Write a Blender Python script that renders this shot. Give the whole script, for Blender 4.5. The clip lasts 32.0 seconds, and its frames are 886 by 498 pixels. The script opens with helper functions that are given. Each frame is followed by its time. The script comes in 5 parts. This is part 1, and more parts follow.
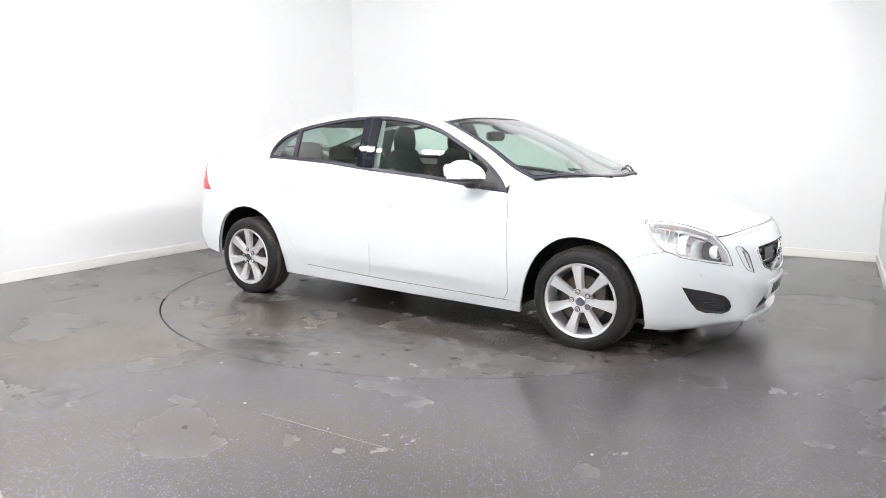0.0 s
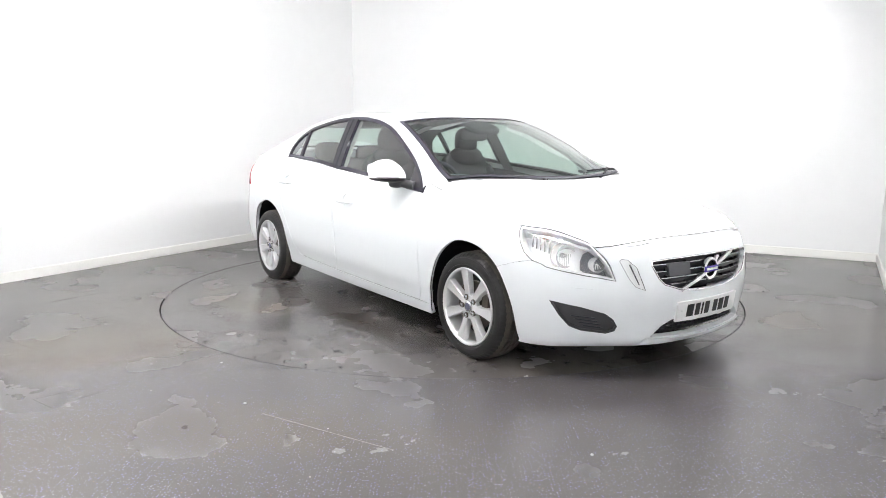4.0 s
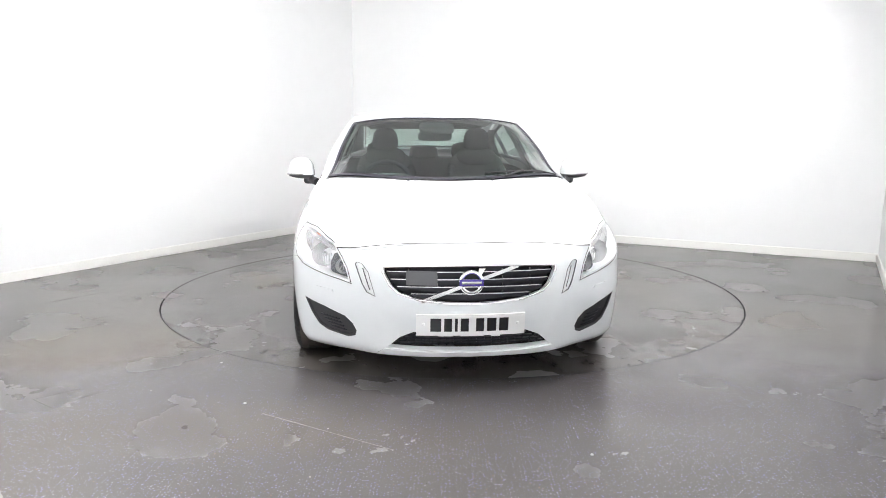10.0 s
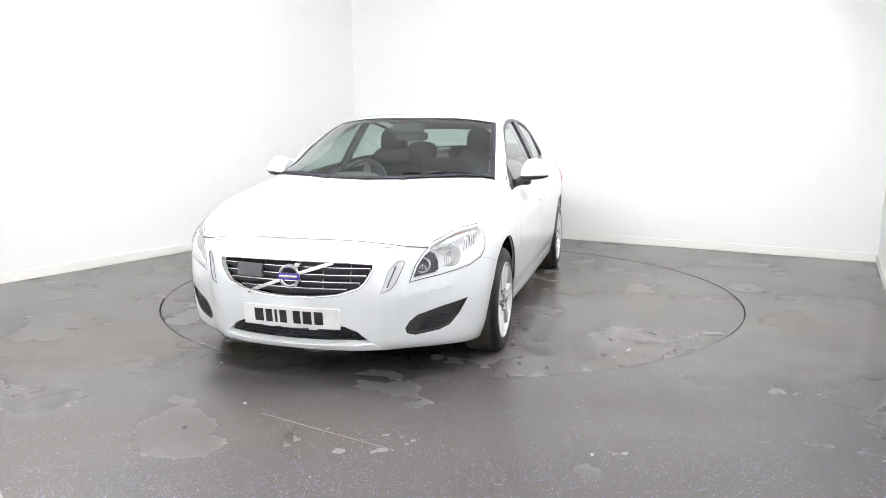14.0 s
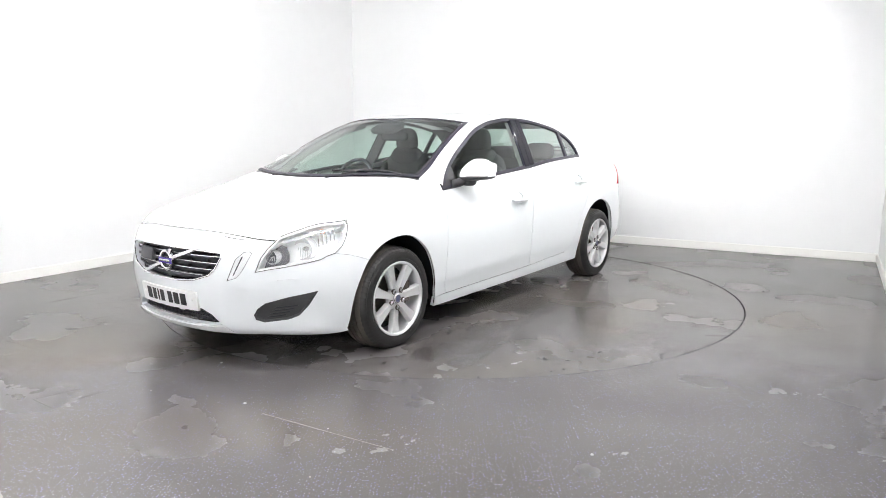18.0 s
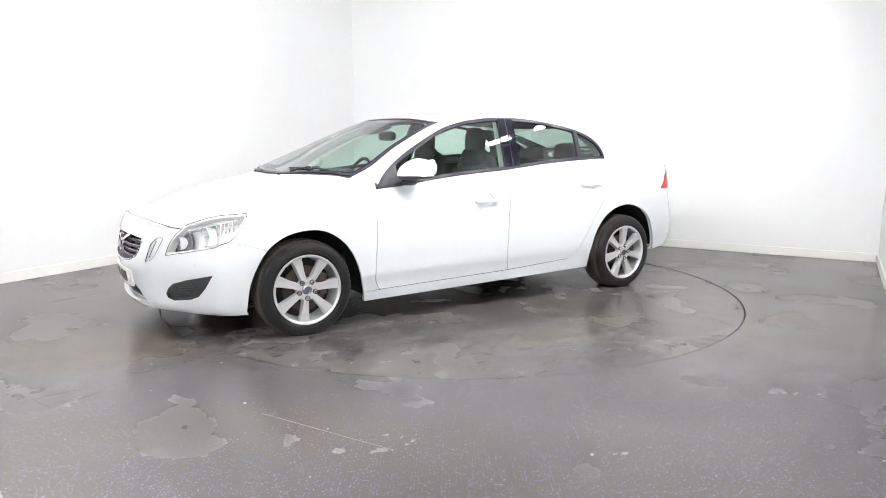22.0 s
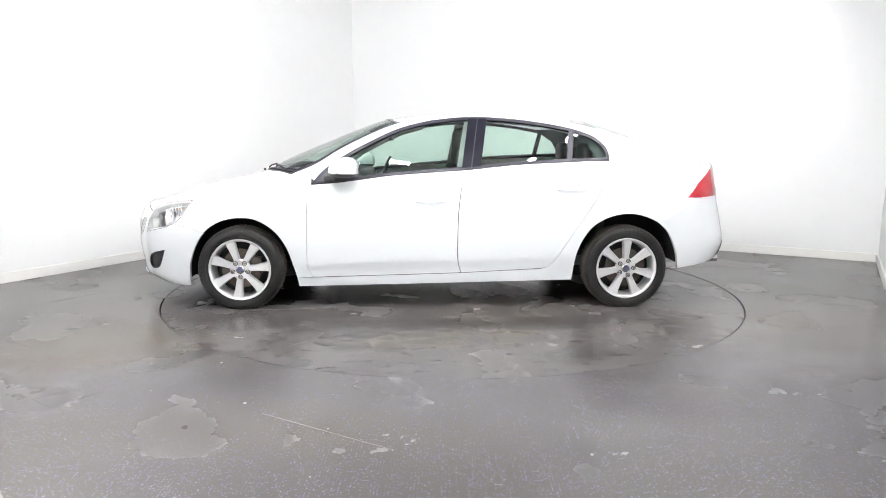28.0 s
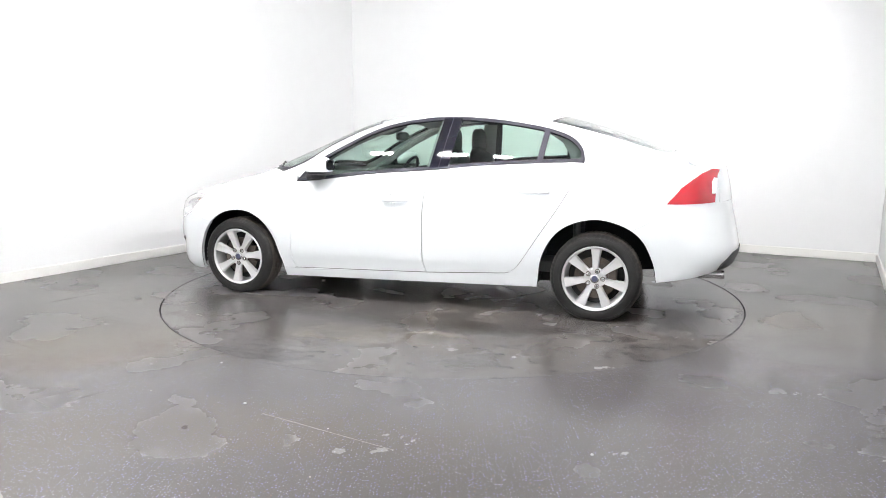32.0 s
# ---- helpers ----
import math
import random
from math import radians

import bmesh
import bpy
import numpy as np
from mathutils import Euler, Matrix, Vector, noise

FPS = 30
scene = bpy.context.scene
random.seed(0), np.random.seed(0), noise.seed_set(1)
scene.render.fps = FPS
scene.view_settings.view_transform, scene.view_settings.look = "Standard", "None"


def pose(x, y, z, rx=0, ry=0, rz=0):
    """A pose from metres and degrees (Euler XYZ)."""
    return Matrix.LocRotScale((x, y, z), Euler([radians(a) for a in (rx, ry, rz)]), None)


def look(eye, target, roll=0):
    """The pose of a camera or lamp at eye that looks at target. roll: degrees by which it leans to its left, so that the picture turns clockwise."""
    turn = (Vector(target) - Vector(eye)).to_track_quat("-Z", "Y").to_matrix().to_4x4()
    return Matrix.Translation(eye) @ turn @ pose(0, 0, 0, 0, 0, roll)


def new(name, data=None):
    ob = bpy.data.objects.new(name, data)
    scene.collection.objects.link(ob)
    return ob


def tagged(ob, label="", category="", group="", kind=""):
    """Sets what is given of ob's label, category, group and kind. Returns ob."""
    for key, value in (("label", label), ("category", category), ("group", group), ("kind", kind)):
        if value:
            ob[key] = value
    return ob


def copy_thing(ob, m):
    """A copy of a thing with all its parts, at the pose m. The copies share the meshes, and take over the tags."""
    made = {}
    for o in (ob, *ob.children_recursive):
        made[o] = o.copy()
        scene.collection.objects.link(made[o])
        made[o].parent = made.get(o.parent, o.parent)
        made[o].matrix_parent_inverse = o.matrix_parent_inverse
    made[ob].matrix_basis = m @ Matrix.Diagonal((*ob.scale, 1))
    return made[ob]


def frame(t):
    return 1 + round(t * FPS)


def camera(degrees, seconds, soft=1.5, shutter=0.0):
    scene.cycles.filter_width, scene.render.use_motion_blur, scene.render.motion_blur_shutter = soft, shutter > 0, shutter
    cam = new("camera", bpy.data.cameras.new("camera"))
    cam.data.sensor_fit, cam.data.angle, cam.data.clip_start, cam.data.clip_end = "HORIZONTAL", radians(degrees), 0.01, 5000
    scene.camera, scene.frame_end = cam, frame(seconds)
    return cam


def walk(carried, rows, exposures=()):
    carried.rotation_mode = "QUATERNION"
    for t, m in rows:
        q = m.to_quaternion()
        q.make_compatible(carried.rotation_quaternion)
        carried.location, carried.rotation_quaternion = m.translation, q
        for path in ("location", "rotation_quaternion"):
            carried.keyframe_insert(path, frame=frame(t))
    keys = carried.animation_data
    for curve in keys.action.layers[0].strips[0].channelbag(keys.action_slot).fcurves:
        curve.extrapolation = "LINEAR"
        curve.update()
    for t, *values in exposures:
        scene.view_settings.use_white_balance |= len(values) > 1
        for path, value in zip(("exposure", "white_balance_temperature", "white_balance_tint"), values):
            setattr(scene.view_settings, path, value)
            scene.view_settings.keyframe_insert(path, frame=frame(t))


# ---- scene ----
from mathutils.geometry import delaunay_2d_cdt

# camera: fixed on a stand
EYE = (0.0, -5.646, 1.212)
YAW, PITCH, ROLL = -0.0122, -0.1575, 0.19
AIM = (EYE[0] + 5 * math.sin(YAW) * math.cos(PITCH), EYE[1] + 5 * math.cos(YAW) * math.cos(PITCH), EYE[2] + 5 * math.sin(PITCH))
cam = camera(65.06, 32.0, soft=0.9)
EXPOSURE = 0.0
walk(cam, [(0.0, look(EYE, AIM, ROLL)), (32.0, look(EYE, AIM, ROLL))], [(0.0, EXPOSURE), (32.0, EXPOSURE)])

# the turning plate: seconds and heading in degrees
TURN = [(0, -32.06), (2, -42.39), (4, -52.76), (6, -63.18), (8, -73.58), (10, -83.98), (12, -94.46), (14, -104.92), (16, -115.42), (18, -125.88),
        (20, -136.30), (22, -146.65), (24, -157.04), (26, -167.42), (28, -177.0), (29, -182.11), (30, -187.3), (31, -192.38), (32, -197.31)]
CAR_X, CAR_Y = 0.154, -0.163
PLATE_R, PLATE_Z = 2.237, -0.0025

# room axes: ALONG runs with the side walls, ACROSS over the room
ALONG, ACROSS = Vector((0.4786, 0.8780, 0)), Vector((0.8780, -0.4786, 0))
LAMP_TILT = radians(40)
A_BACK, A_FRONT, C_LEFT, C_RIGHT, CEIL = 3.171, -5.75, -3.322, 3.148, 3.3


def at(a, c, z=0.0):
    """A place in the room: metres along, across and up."""
    v = ALONG * a + ACROSS * c
    return Vector((v.x, v.y, z))


# ---- light ----
world = bpy.data.worlds.new("world")
scene.world = world
world.use_nodes = True
world.node_tree.nodes["Background"].inputs[0].default_value = (0.9, 0.95, 1.0, 1)
world.node_tree.nodes["Background"].inputs[1].default_value = 0.1
PANEL_POWER = 525.0

# ---- materials ----


def mat(name, color, rough=0.5, metal=0.0, coat=0.0, bump=0.0, scale=40.0, vary=0.0, spec=0.5):
    """A surface with fine grain: its colour varies by vary and its relief by bump."""
    m = bpy.data.materials.new(name)
    m.use_nodes = True
    nt = m.node_tree
    b = nt.nodes["Principled BSDF"]
    b.inputs["Base Color"].default_value = (*color, 1)
    b.inputs["Roughness"].default_value = rough
    b.inputs["Metallic"].default_value = metal
    b.inputs["Coat Weight"].default_value = coat
    b.inputs["Coat Roughness"].default_value = 0.03
    b.inputs["Specular IOR Level"].default_value = spec
    if bump or vary:
        tc = nt.nodes.new("ShaderNodeTexCoord")
        n1 = nt.nodes.new("ShaderNodeTexNoise")
        n1.inputs["Scale"].default_value = scale
        n1.inputs["Detail"].default_value = 5
        nt.links.new(tc.outputs["Object"], n1.inputs["Vector"])
        if vary:
            n2 = nt.nodes.new("ShaderNodeTexNoise")
            n2.inputs["Scale"].default_value = scale * 0.07
            n2.inputs["Detail"].default_value = 4
            nt.links.new(tc.outputs["Object"], n2.inputs["Vector"])
            add = nt.nodes.new("ShaderNodeMath")
            add.operation = "ADD"
            nt.links.new(n1.outputs["Fac"], add.inputs[0])
            nt.links.new(n2.outputs["Fac"], add.inputs[1])
            mr = nt.nodes.new("ShaderNodeMapRange")
            mr.inputs["From Min"].default_value, mr.inputs["From Max"].default_value = 0.6, 1.4
            mr.inputs["To Min"].default_value, mr.inputs["To Max"].default_value = 1 - vary, 1 + vary
            nt.links.new(add.outputs[0], mr.inputs["Value"])
            hsv = nt.nodes.new("ShaderNodeHueSaturation")
            hsv.inputs["Color"].default_value = (*color, 1)
            nt.links.new(mr.outputs["Result"], hsv.inputs["Value"])
            nt.links.new(hsv.outputs["Color"], b.inputs["Base Color"])
        if bump:
            bp = nt.nodes.new("ShaderNodeBump")
            bp.inputs["Strength"].default_value = bump
            bp.inputs["Distance"].default_value = 0.002
            nt.links.new(n1.outputs["Fac"], bp.inputs["Height"])
            nt.links.new(bp.outputs["Normal"], b.inputs["Normal"])
    return m


def glass_mat(name, tint, ior, rough=0.0, gain=1.9):
    """Thin sheet glass: it lets tinted light through and mirrors by its Fresnel share."""
    m = bpy.data.materials.new(name)
    m.use_nodes = True
    nt = m.node_tree
    nt.nodes.remove(nt.nodes["Principled BSDF"])
    out = nt.nodes["Material Output"]
    tr, gl, mx, lw = (nt.nodes.new("ShaderNode" + k) for k in ("BsdfTransparent", "BsdfGlossy", "MixShader", "LayerWeight"))
    tr.inputs["Color"].default_value = (*tint, 1)
    gl.inputs["Roughness"].default_value = rough
    lw.inputs["Blend"].default_value = 0.5
    low = ((ior - 1) / (ior + 1)) ** 2 * gain
    pw, ml = nt.nodes.new("ShaderNodeMath"), nt.nodes.new("ShaderNodeMath")
    pw.operation, ml.operation = "POWER", "MULTIPLY_ADD"
    pw.inputs[1].default_value = 3.1
    ml.inputs[1].default_value, ml.inputs[2].default_value = 1 - low, low
    nt.links.new(lw.outputs["Facing"], pw.inputs[0])
    nt.links.new(pw.outputs[0], ml.inputs[0])
    nt.links.new(ml.outputs[0], mx.inputs[0])
    nt.links.new(tr.outputs[0], mx.inputs[1])
    nt.links.new(gl.outputs[0], mx.inputs[2])
    nt.links.new(mx.outputs[0], out.inputs["Surface"])
    return m


def glow_mat(name, color, strength):
    m = bpy.data.materials.new(name)
    m.use_nodes = True
    b = m.node_tree.nodes["Principled BSDF"]
    b.inputs["Base Color"].default_value = (*color, 1)
    b.inputs["Emission Color"].default_value = (*color, 1)
    b.inputs["Emission Strength"].default_value = strength
    return m


def floor_mat(name, worn, stains=()):
    """Speckled safety vinyl: grey-brown sheet with pale and lilac flecks, grime, stains and scuffs."""
    m = bpy.data.materials.new(name)
    m.use_nodes = True
    nt = m.node_tree
    b = nt.nodes["Principled BSDF"]
    tc = nt.nodes.new("ShaderNodeTexCoord")

    def mapped(sx, sy, turn=0.0, dx=0.0, dy=0.0):
        mp = nt.nodes.new("ShaderNodeMapping")
        mp.inputs["Scale"].default_value = (sx, sy, 1)
        mp.inputs["Rotation"].default_value = (0, 0, turn)
        mp.inputs["Location"].default_value = (dx, dy, 0)
        nt.links.new(tc.outputs["Object"], mp.inputs["Vector"])
        return mp.outputs[0]

    def noise_node(scale, detail=5.0, where=None):
        n = nt.nodes.new("ShaderNodeTexNoise")
        n.noise_dimensions = "2D"
        n.inputs["Scale"].default_value, n.inputs["Detail"].default_value = scale, detail
        nt.links.new(where or tc.outputs["Object"], n.inputs["Vector"])
        return n.outputs["Fac"]

    def ramp(src, stops):
        r = nt.nodes.new("ShaderNodeValToRGB")
        while len(r.color_ramp.elements) < len(stops):
            r.color_ramp.elements.new(0.5)
        for e, (p, c) in zip(r.color_ramp.elements, stops):
            e.position, e.color = p, (*c, 1) if isinstance(c, tuple) else (c, c, c, 1)
        nt.links.new(src, r.inputs["Fac"])
        return r.outputs["Color"]

    def mix(a, c, fac, mode="MIX"):
        n = nt.nodes.new("ShaderNodeMixRGB")
        n.blend_type = mode
        for k, v in ((1, a), (2, c), (0, fac)):
            if isinstance(v, (int, float)):
                n.inputs[k].default_value = v
            elif isinstance(v, tuple):
                n.inputs[k].default_value = (*v, 1)
            else:
                nt.links.new(v, n.inputs[k])
        return n.outputs[0]

    def calc(op, a, c):
        n = nt.nodes.new("ShaderNodeMath")
        n.operation = op
        for k, v in ((0, a), (1, c)):
            if isinstance(v, (int, float)):
                n.inputs[k].default_value = v
            else:
                nt.links.new(v, n.inputs[k])
        return n.outputs[0]

    def flecks(scale, size, keep, where=None):
        """A mask of scattered chips: keep is the share of the cells that hold one."""
        v = nt.nodes.new("ShaderNodeTexVoronoi")
        v.voronoi_dimensions = "2D"
        v.inputs["Scale"].default_value = scale
        nt.links.new(where or tc.outputs["Object"], v.inputs["Vector"])
        sep = nt.nodes.new("ShaderNodeSeparateColor")
        nt.links.new(v.outputs["Color"], sep.inputs[0])
        big = calc("MULTIPLY_ADD", sep.outputs[1], size)
        big.node.inputs[2].default_value = size * 0.45
        return calc("MULTIPLY", calc("LESS_THAN", v.outputs["Distance"], big), calc("GREATER_THAN", sep.outputs[0], calc("SUBTRACT", 1.0, keep)))

    base = ramp(noise_node(0.55, 2), [(0.3, (0.077, 0.072, 0.072)), (0.52, (0.084, 0.079, 0.077)), (0.72, (0.091, 0.083, 0.076))])
    if worn:
        base = mix(base, (1.13, 1.12, 1.11), 1.0, "MULTIPLY")
    for x, y, rx, ry, turn, col, amount in stains:
        mp = nt.nodes.new("ShaderNodeMapping")
        mp.vector_type = "TEXTURE"
        mp.inputs["Location"].default_value, mp.inputs["Rotation"].default_value, mp.inputs["Scale"].default_value = (x, y, 0), (0, 0, turn), (rx, ry, 1)
        nt.links.new(tc.outputs["Object"], mp.inputs["Vector"])
        ln = nt.nodes.new("ShaderNodeVectorMath")
        ln.operation = "LENGTH"
        nt.links.new(mp.outputs[0], ln.inputs[0])
        d = calc("ADD", ln.outputs["Value"], calc("MULTIPLY", calc("SUBTRACT", noise_node(3.2 if worn else 1.3, 7), 0.5), 1.5 if worn else 1.1))
        base = mix(base, mix(base, col, amount, "MULTIPLY"), ramp(d, [(0.35, 1.0), (1.0, 0.0)]))
    stain = noise_node(2.3 if worn else 1.4, 8)
    base = mix(base, ramp(stain, [(0.34, 0.62), (0.58, 1.0)]), 0.50 if worn else 0.08, "MULTIPLY")
    if worn:
        # rubbed streaks and small smudges
        streak = noise_node(1.0, 6, mapped(2.0, 5.0, 0.25))
        base = mix(base, ramp(streak, [(0.30, 0.62), (0.44, 1.0), (0.62, 1.0), (0.74, 1.12)]), 0.45, "MULTIPLY")
        smudge = noise_node(1.0, 3, mapped(9.0, 15.0, -0.2, 3.1))
        base = mix(base, ramp(smudge, [(0.26, 0.45), (0.38, 1.0)]), 0.5, "MULTIPLY")
    grain = noise_node(220, 3)
    base = mix(base, ramp(grain, [(0.3, 0.75), (0.7, 1.2)]), 0.6, "MULTIPLY")
    rub = ramp(noise_node(0.8, 5, mapped(1, 1, 0, 7.0)), [(0.30, 0.70), (0.58, 1.0)])
    share = 0.12 if worn else 1.0
    if not worn:
        # the flecks show fully at low y and thin out as y grows
        xyz = nt.nodes.new("ShaderNodeSeparateXYZ")
        nt.links.new(tc.outputs["Object"], xyz.inputs[0])
        fleck_fade = calc("ADD", xyz.outputs[1], calc("MULTIPLY", noise_node(0.9, 4), 0.8))
        mr = nt.nodes.new("ShaderNodeMapRange")
        mr.inputs["From Min"].default_value, mr.inputs["From Max"].default_value = -2.35, -1.1
        mr.inputs["To Min"].default_value, mr.inputs["To Max"].default_value = 1.0, 0.10
        nt.links.new(fleck_fade, mr.inputs["Value"])
        rub = calc("MULTIPLY", rub, mr.outputs["Result"])
    for sc, size, col, keep in ((80.0, 0.140, (0.46, 0.46, 0.54), 0.30), (72.0, 0.165, (0.20, 0.19, 0.38), 0.42), (70.0, 0.10, (0.34, 0.20, 0.14), 0.06), (80.0, 0.15, (0.035, 0.034, 0.036), 0.10)):
        base = mix(base, col, calc("MULTIPLY", flecks(sc, size, calc("MULTIPLY", rub, keep * share)), 0.58))
    # crumbs and pale dots
    base = mix(base, (0.48, 0.44, 0.40), flecks(3.4 if worn else 2.2, 0.007, 0.22))
    base = mix(base, (0.02, 0.02, 0.02), flecks(2.7, 0.007, 0.30, mapped(1, 1, 0.4, 5.0)))
    nt.links.new(base, b.inputs["Base Color"])
    rr = nt.nodes.new("ShaderNodeMapRange")
    b.inputs["Specular IOR Level"].default_value = 0.36
    rr.inputs["To Min"].default_value, rr.inputs["To Max"].default_value = 0.19, 0.33
    nt.links.new(stain, rr.inputs["Value"])
    nt.links.new(rr.outputs["Result"], b.inputs["Roughness"])
    bp = nt.nodes.new("ShaderNodeBump")
    bp.inputs["Strength"].default_value, bp.inputs["Distance"].default_value = 0.15, 0.001
    nt.links.new(grain, bp.inputs["Height"])
    nt.links.new(bp.outputs["Normal"], b.inputs["Normal"])
    return m


# stains: place, half sizes, turn, tint and strength
FLOOR_STAINS = [(-2.1, -1.75, 1.1, 0.55, 0.1, (1.10, 0.98, 0.78), 1.0), (-1.0, -2.9, 1.2, 0.35, 0.0, (1.04, 1.0, 0.92), 1.0),
                (0.9, -2.35, 0.8, 0.45, -0.1, (0.84, 0.82, 0.84), 1.0), (2.6, -1.2, 0.9, 0.7, 0.3, (1.05, 1.0, 0.92), 1.0)]

WALL = mat("white_wall_paint", (0.84, 0.845, 0.85), 0.6, bump=0.08, scale=90, vary=0.012)
SKIRT = mat("white_gloss_paint", (0.86, 0.855, 0.83), 0.35, bump=0.05, scale=60, vary=0.03)
CEILING = mat("grey_ceiling_paint", (0.55, 0.55, 0.555), 0.8, bump=0.1, scale=60, vary=0.02)
FLOOR = floor_mat("speckled_vinyl", False, FLOOR_STAINS)
PLATE_STAINS = [(-0.3, 1.15, 0.75, 0.16, 0.05, (0.52, 0.49, 0.46), 1.0), (0.95, 1.25, 0.22, 0.10, 0.3, (0.45, 0.43, 0.41), 1.0), (-1.25, 1.10, 0.30, 0.12, -0.2, (0.55, 0.52, 0.50), 1.0),
                (0.5, -1.15, 0.70, 0.18, -0.05, (0.55, 0.52, 0.48), 1.0), (-0.9, -1.25, 0.35, 0.13, 0.1, (0.5, 0.48, 0.46), 1.0), (1.55, 0.95, 0.18, 0.13, 0.0, (0.5, 0.47, 0.45), 1.0),
                (0.2, 1.55, 0.7, 0.28, 0.1, (1.12, 1.06, 0.90), 1.0), (-0.5, -1.6, 0.6, 0.3, 0.0, (1.12, 1.05, 0.90), 1.0), (1.3, -0.85, 0.25, 0.12, 0.2, (0.5, 0.48, 0.46), 1.0),
                (-1.6, -0.6, 0.22, 0.10, 0.5, (0.5, 0.48, 0.46), 1.0), (1.75, 0.1, 0.14, 0.35, 0.0, (0.62, 0.6, 0.58), 1.0)]
PLATE = floor_mat("worn_speckled_vinyl", True, PLATE_STAINS)
PIT = mat("dark_pit", (0.015, 0.015, 0.015), 0.8)
PANEL = glow_mat("lamp_diffuser", (1.0, 0.99, 0.99), PANEL_POWER)
ALU = mat("brushed_aluminium", (0.7, 0.7, 0.7), 0.4, metal=1)
PAINT = mat("white_car_paint", (0.735, 0.762, 0.78), 0.28, coat=1.0, vary=0.006, scale=300)
TRIM = mat("black_window_trim", (0.030, 0.028, 0.040), 0.4, bump=0.05, scale=200, spec=0.25)
FRIT = mat("black_ceramic_border", (0.016, 0.016, 0.022), 0.05, coat=1.0)
PIANO = mat("gloss_black_pillar", (0.007, 0.007, 0.013), 0.05, spec=0.3)
PLASTIC = mat("grained_black_plastic", (0.03, 0.03, 0.033), 0.55, bump=0.3, scale=350, vary=0.15)
MESHY = mat("dark_grille_plastic", (0.018, 0.019, 0.025), 0.4, vary=0.1, scale=100, spec=0.25)
LINER = mat("dull_black_liner", (0.011, 0.011, 0.014), 0.85, bump=0.2, scale=150, vary=0.2, spec=0.15)
RUBBER = mat("tyre_rubber", (0.016, 0.0157, 0.0157), 0.45, bump=0.25, scale=160, vary=0.35, spec=0.25)
TREAD = mat("dusty_tyre_tread", (0.055, 0.047, 0.040), 0.8, bump=0.4, scale=120, vary=0.4)
ALLOY = mat("silver_alloy", (0.61, 0.61, 0.615), 0.36, metal=0.5, coat=0.2, vary=0.04, scale=120)
LAMPWHITE = mat("pale_lamp_bowl", (0.80, 0.81, 0.82), 0.3, metal=0.1, vary=0.05, scale=120)
STEEL = mat("brake_steel", (0.09, 0.075, 0.065), 0.5, metal=0.7, vary=0.4, scale=60)
CHROME = mat("chrome", (0.86, 0.86, 0.87), 0.08, metal=1.0)
SATIN = mat("satin_silver", (0.66, 0.66, 0.67), 0.25, metal=0.85)
BOWL = mat("bright_lamp_bowl", (0.92, 0.93, 0.94), 0.28, metal=0.15, vary=0.06, scale=90)
GREYLINER = mat("lamp_bowl_grey", (0.085, 0.087, 0.10), 0.3, metal=0.3, vary=0.1, scale=60)
REFLECT = mat("lamp_reflector", (0.93, 0.94, 0.95), 0.10, metal=0.55)
GLASS = glass_mat("green_tinted_glass", (0.77, 0.905, 0.84), 1.55)
CLEAR = glass_mat("clear_lens", (0.99, 0.99, 0.99), 1.4, gain=1.2)
MIRROR = mat("mirror_glass", (0.9, 0.9, 0.9), 0.02, metal=1)
RED = mat("red_lamp_lens", (0.40, 0.010, 0.022), 0.2, coat=0.25, vary=0.3, scale=140)
PLATEWHITE = mat("reflective_white_plate", (0.82, 0.82, 0.82), 0.35)
INK = mat("black_ink", (0.012, 0.012, 0.014), 0.4)
BLUE = mat("blue_enamel", (0.075, 0.05, 0.30), 0.2, coat=0.6)
CAPBLUE = mat("dull_blue_enamel", (0.075, 0.082, 0.15), 0.3)
AMBER = mat("amber_bulb", (0.75, 0.30, 0.12), 0.25, coat=0.5)
CLOTH = mat("charcoal_cloth", (0.026, 0.028, 0.029), 0.85, bump=0.4, scale=260, vary=0.2)
DASH = mat("soft_dark_dashboard", (0.036, 0.038, 0.04), 0.6, bump=0.2, scale=240, vary=0.1)
LINING = mat("pale_headlining", (0.28, 0.285, 0.28), 0.9, bump=0.2, scale=200)
SCUFF = mat("pale_scuff", (0.17, 0.155, 0.14), 0.6, vary=0.4, scale=60)
SEAM = mat("dark_seam", (0.066, 0.061, 0.058), 0.7, vary=0.3, scale=80)

# ---- building helpers ----


def mesh_object(name, verts, faces, material, parent=None, label="", smooth=True):
    me = bpy.data.meshes.new(name)
    me.from_pydata([tuple(v) for v in verts], [], faces)
    me.materials.append(material)
    if smooth:
        me.polygons.foreach_set("use_smooth", [True] * len(me.polygons))
    me.update()
    ob = new(name, me)
    ob.parent = parent
    return tagged(ob, label)


def part(name, bm, material, parent=None, label="", smooth=True):
    """Links a bmesh as one mesh object under a thing or a part."""
    me = bpy.data.meshes.new(name)
    bm.to_mesh(me)
    bm.free()
    me.materials.append(material)
    if smooth:
        me.polygons.foreach_set("use_smooth", [True] * len(me.polygons))
        me.set_sharp_from_angle(angle=radians(38))
    ob = new(name, me)
    ob.parent = parent
    return tagged(ob, label)


def box(bm, size, m=Matrix(), bevel=0.0, seg=2):
    made = bmesh.ops.create_cube(bm, size=1.0, matrix=m @ Matrix.Diagonal((*size, 1)))
    if bevel:
        edges = list({e for v in made["verts"] for e in v.link_edges})
        bmesh.ops.bevel(bm, geom=edges, offset=bevel, segments=seg, affect="EDGES", profile=0.6)
    return bm


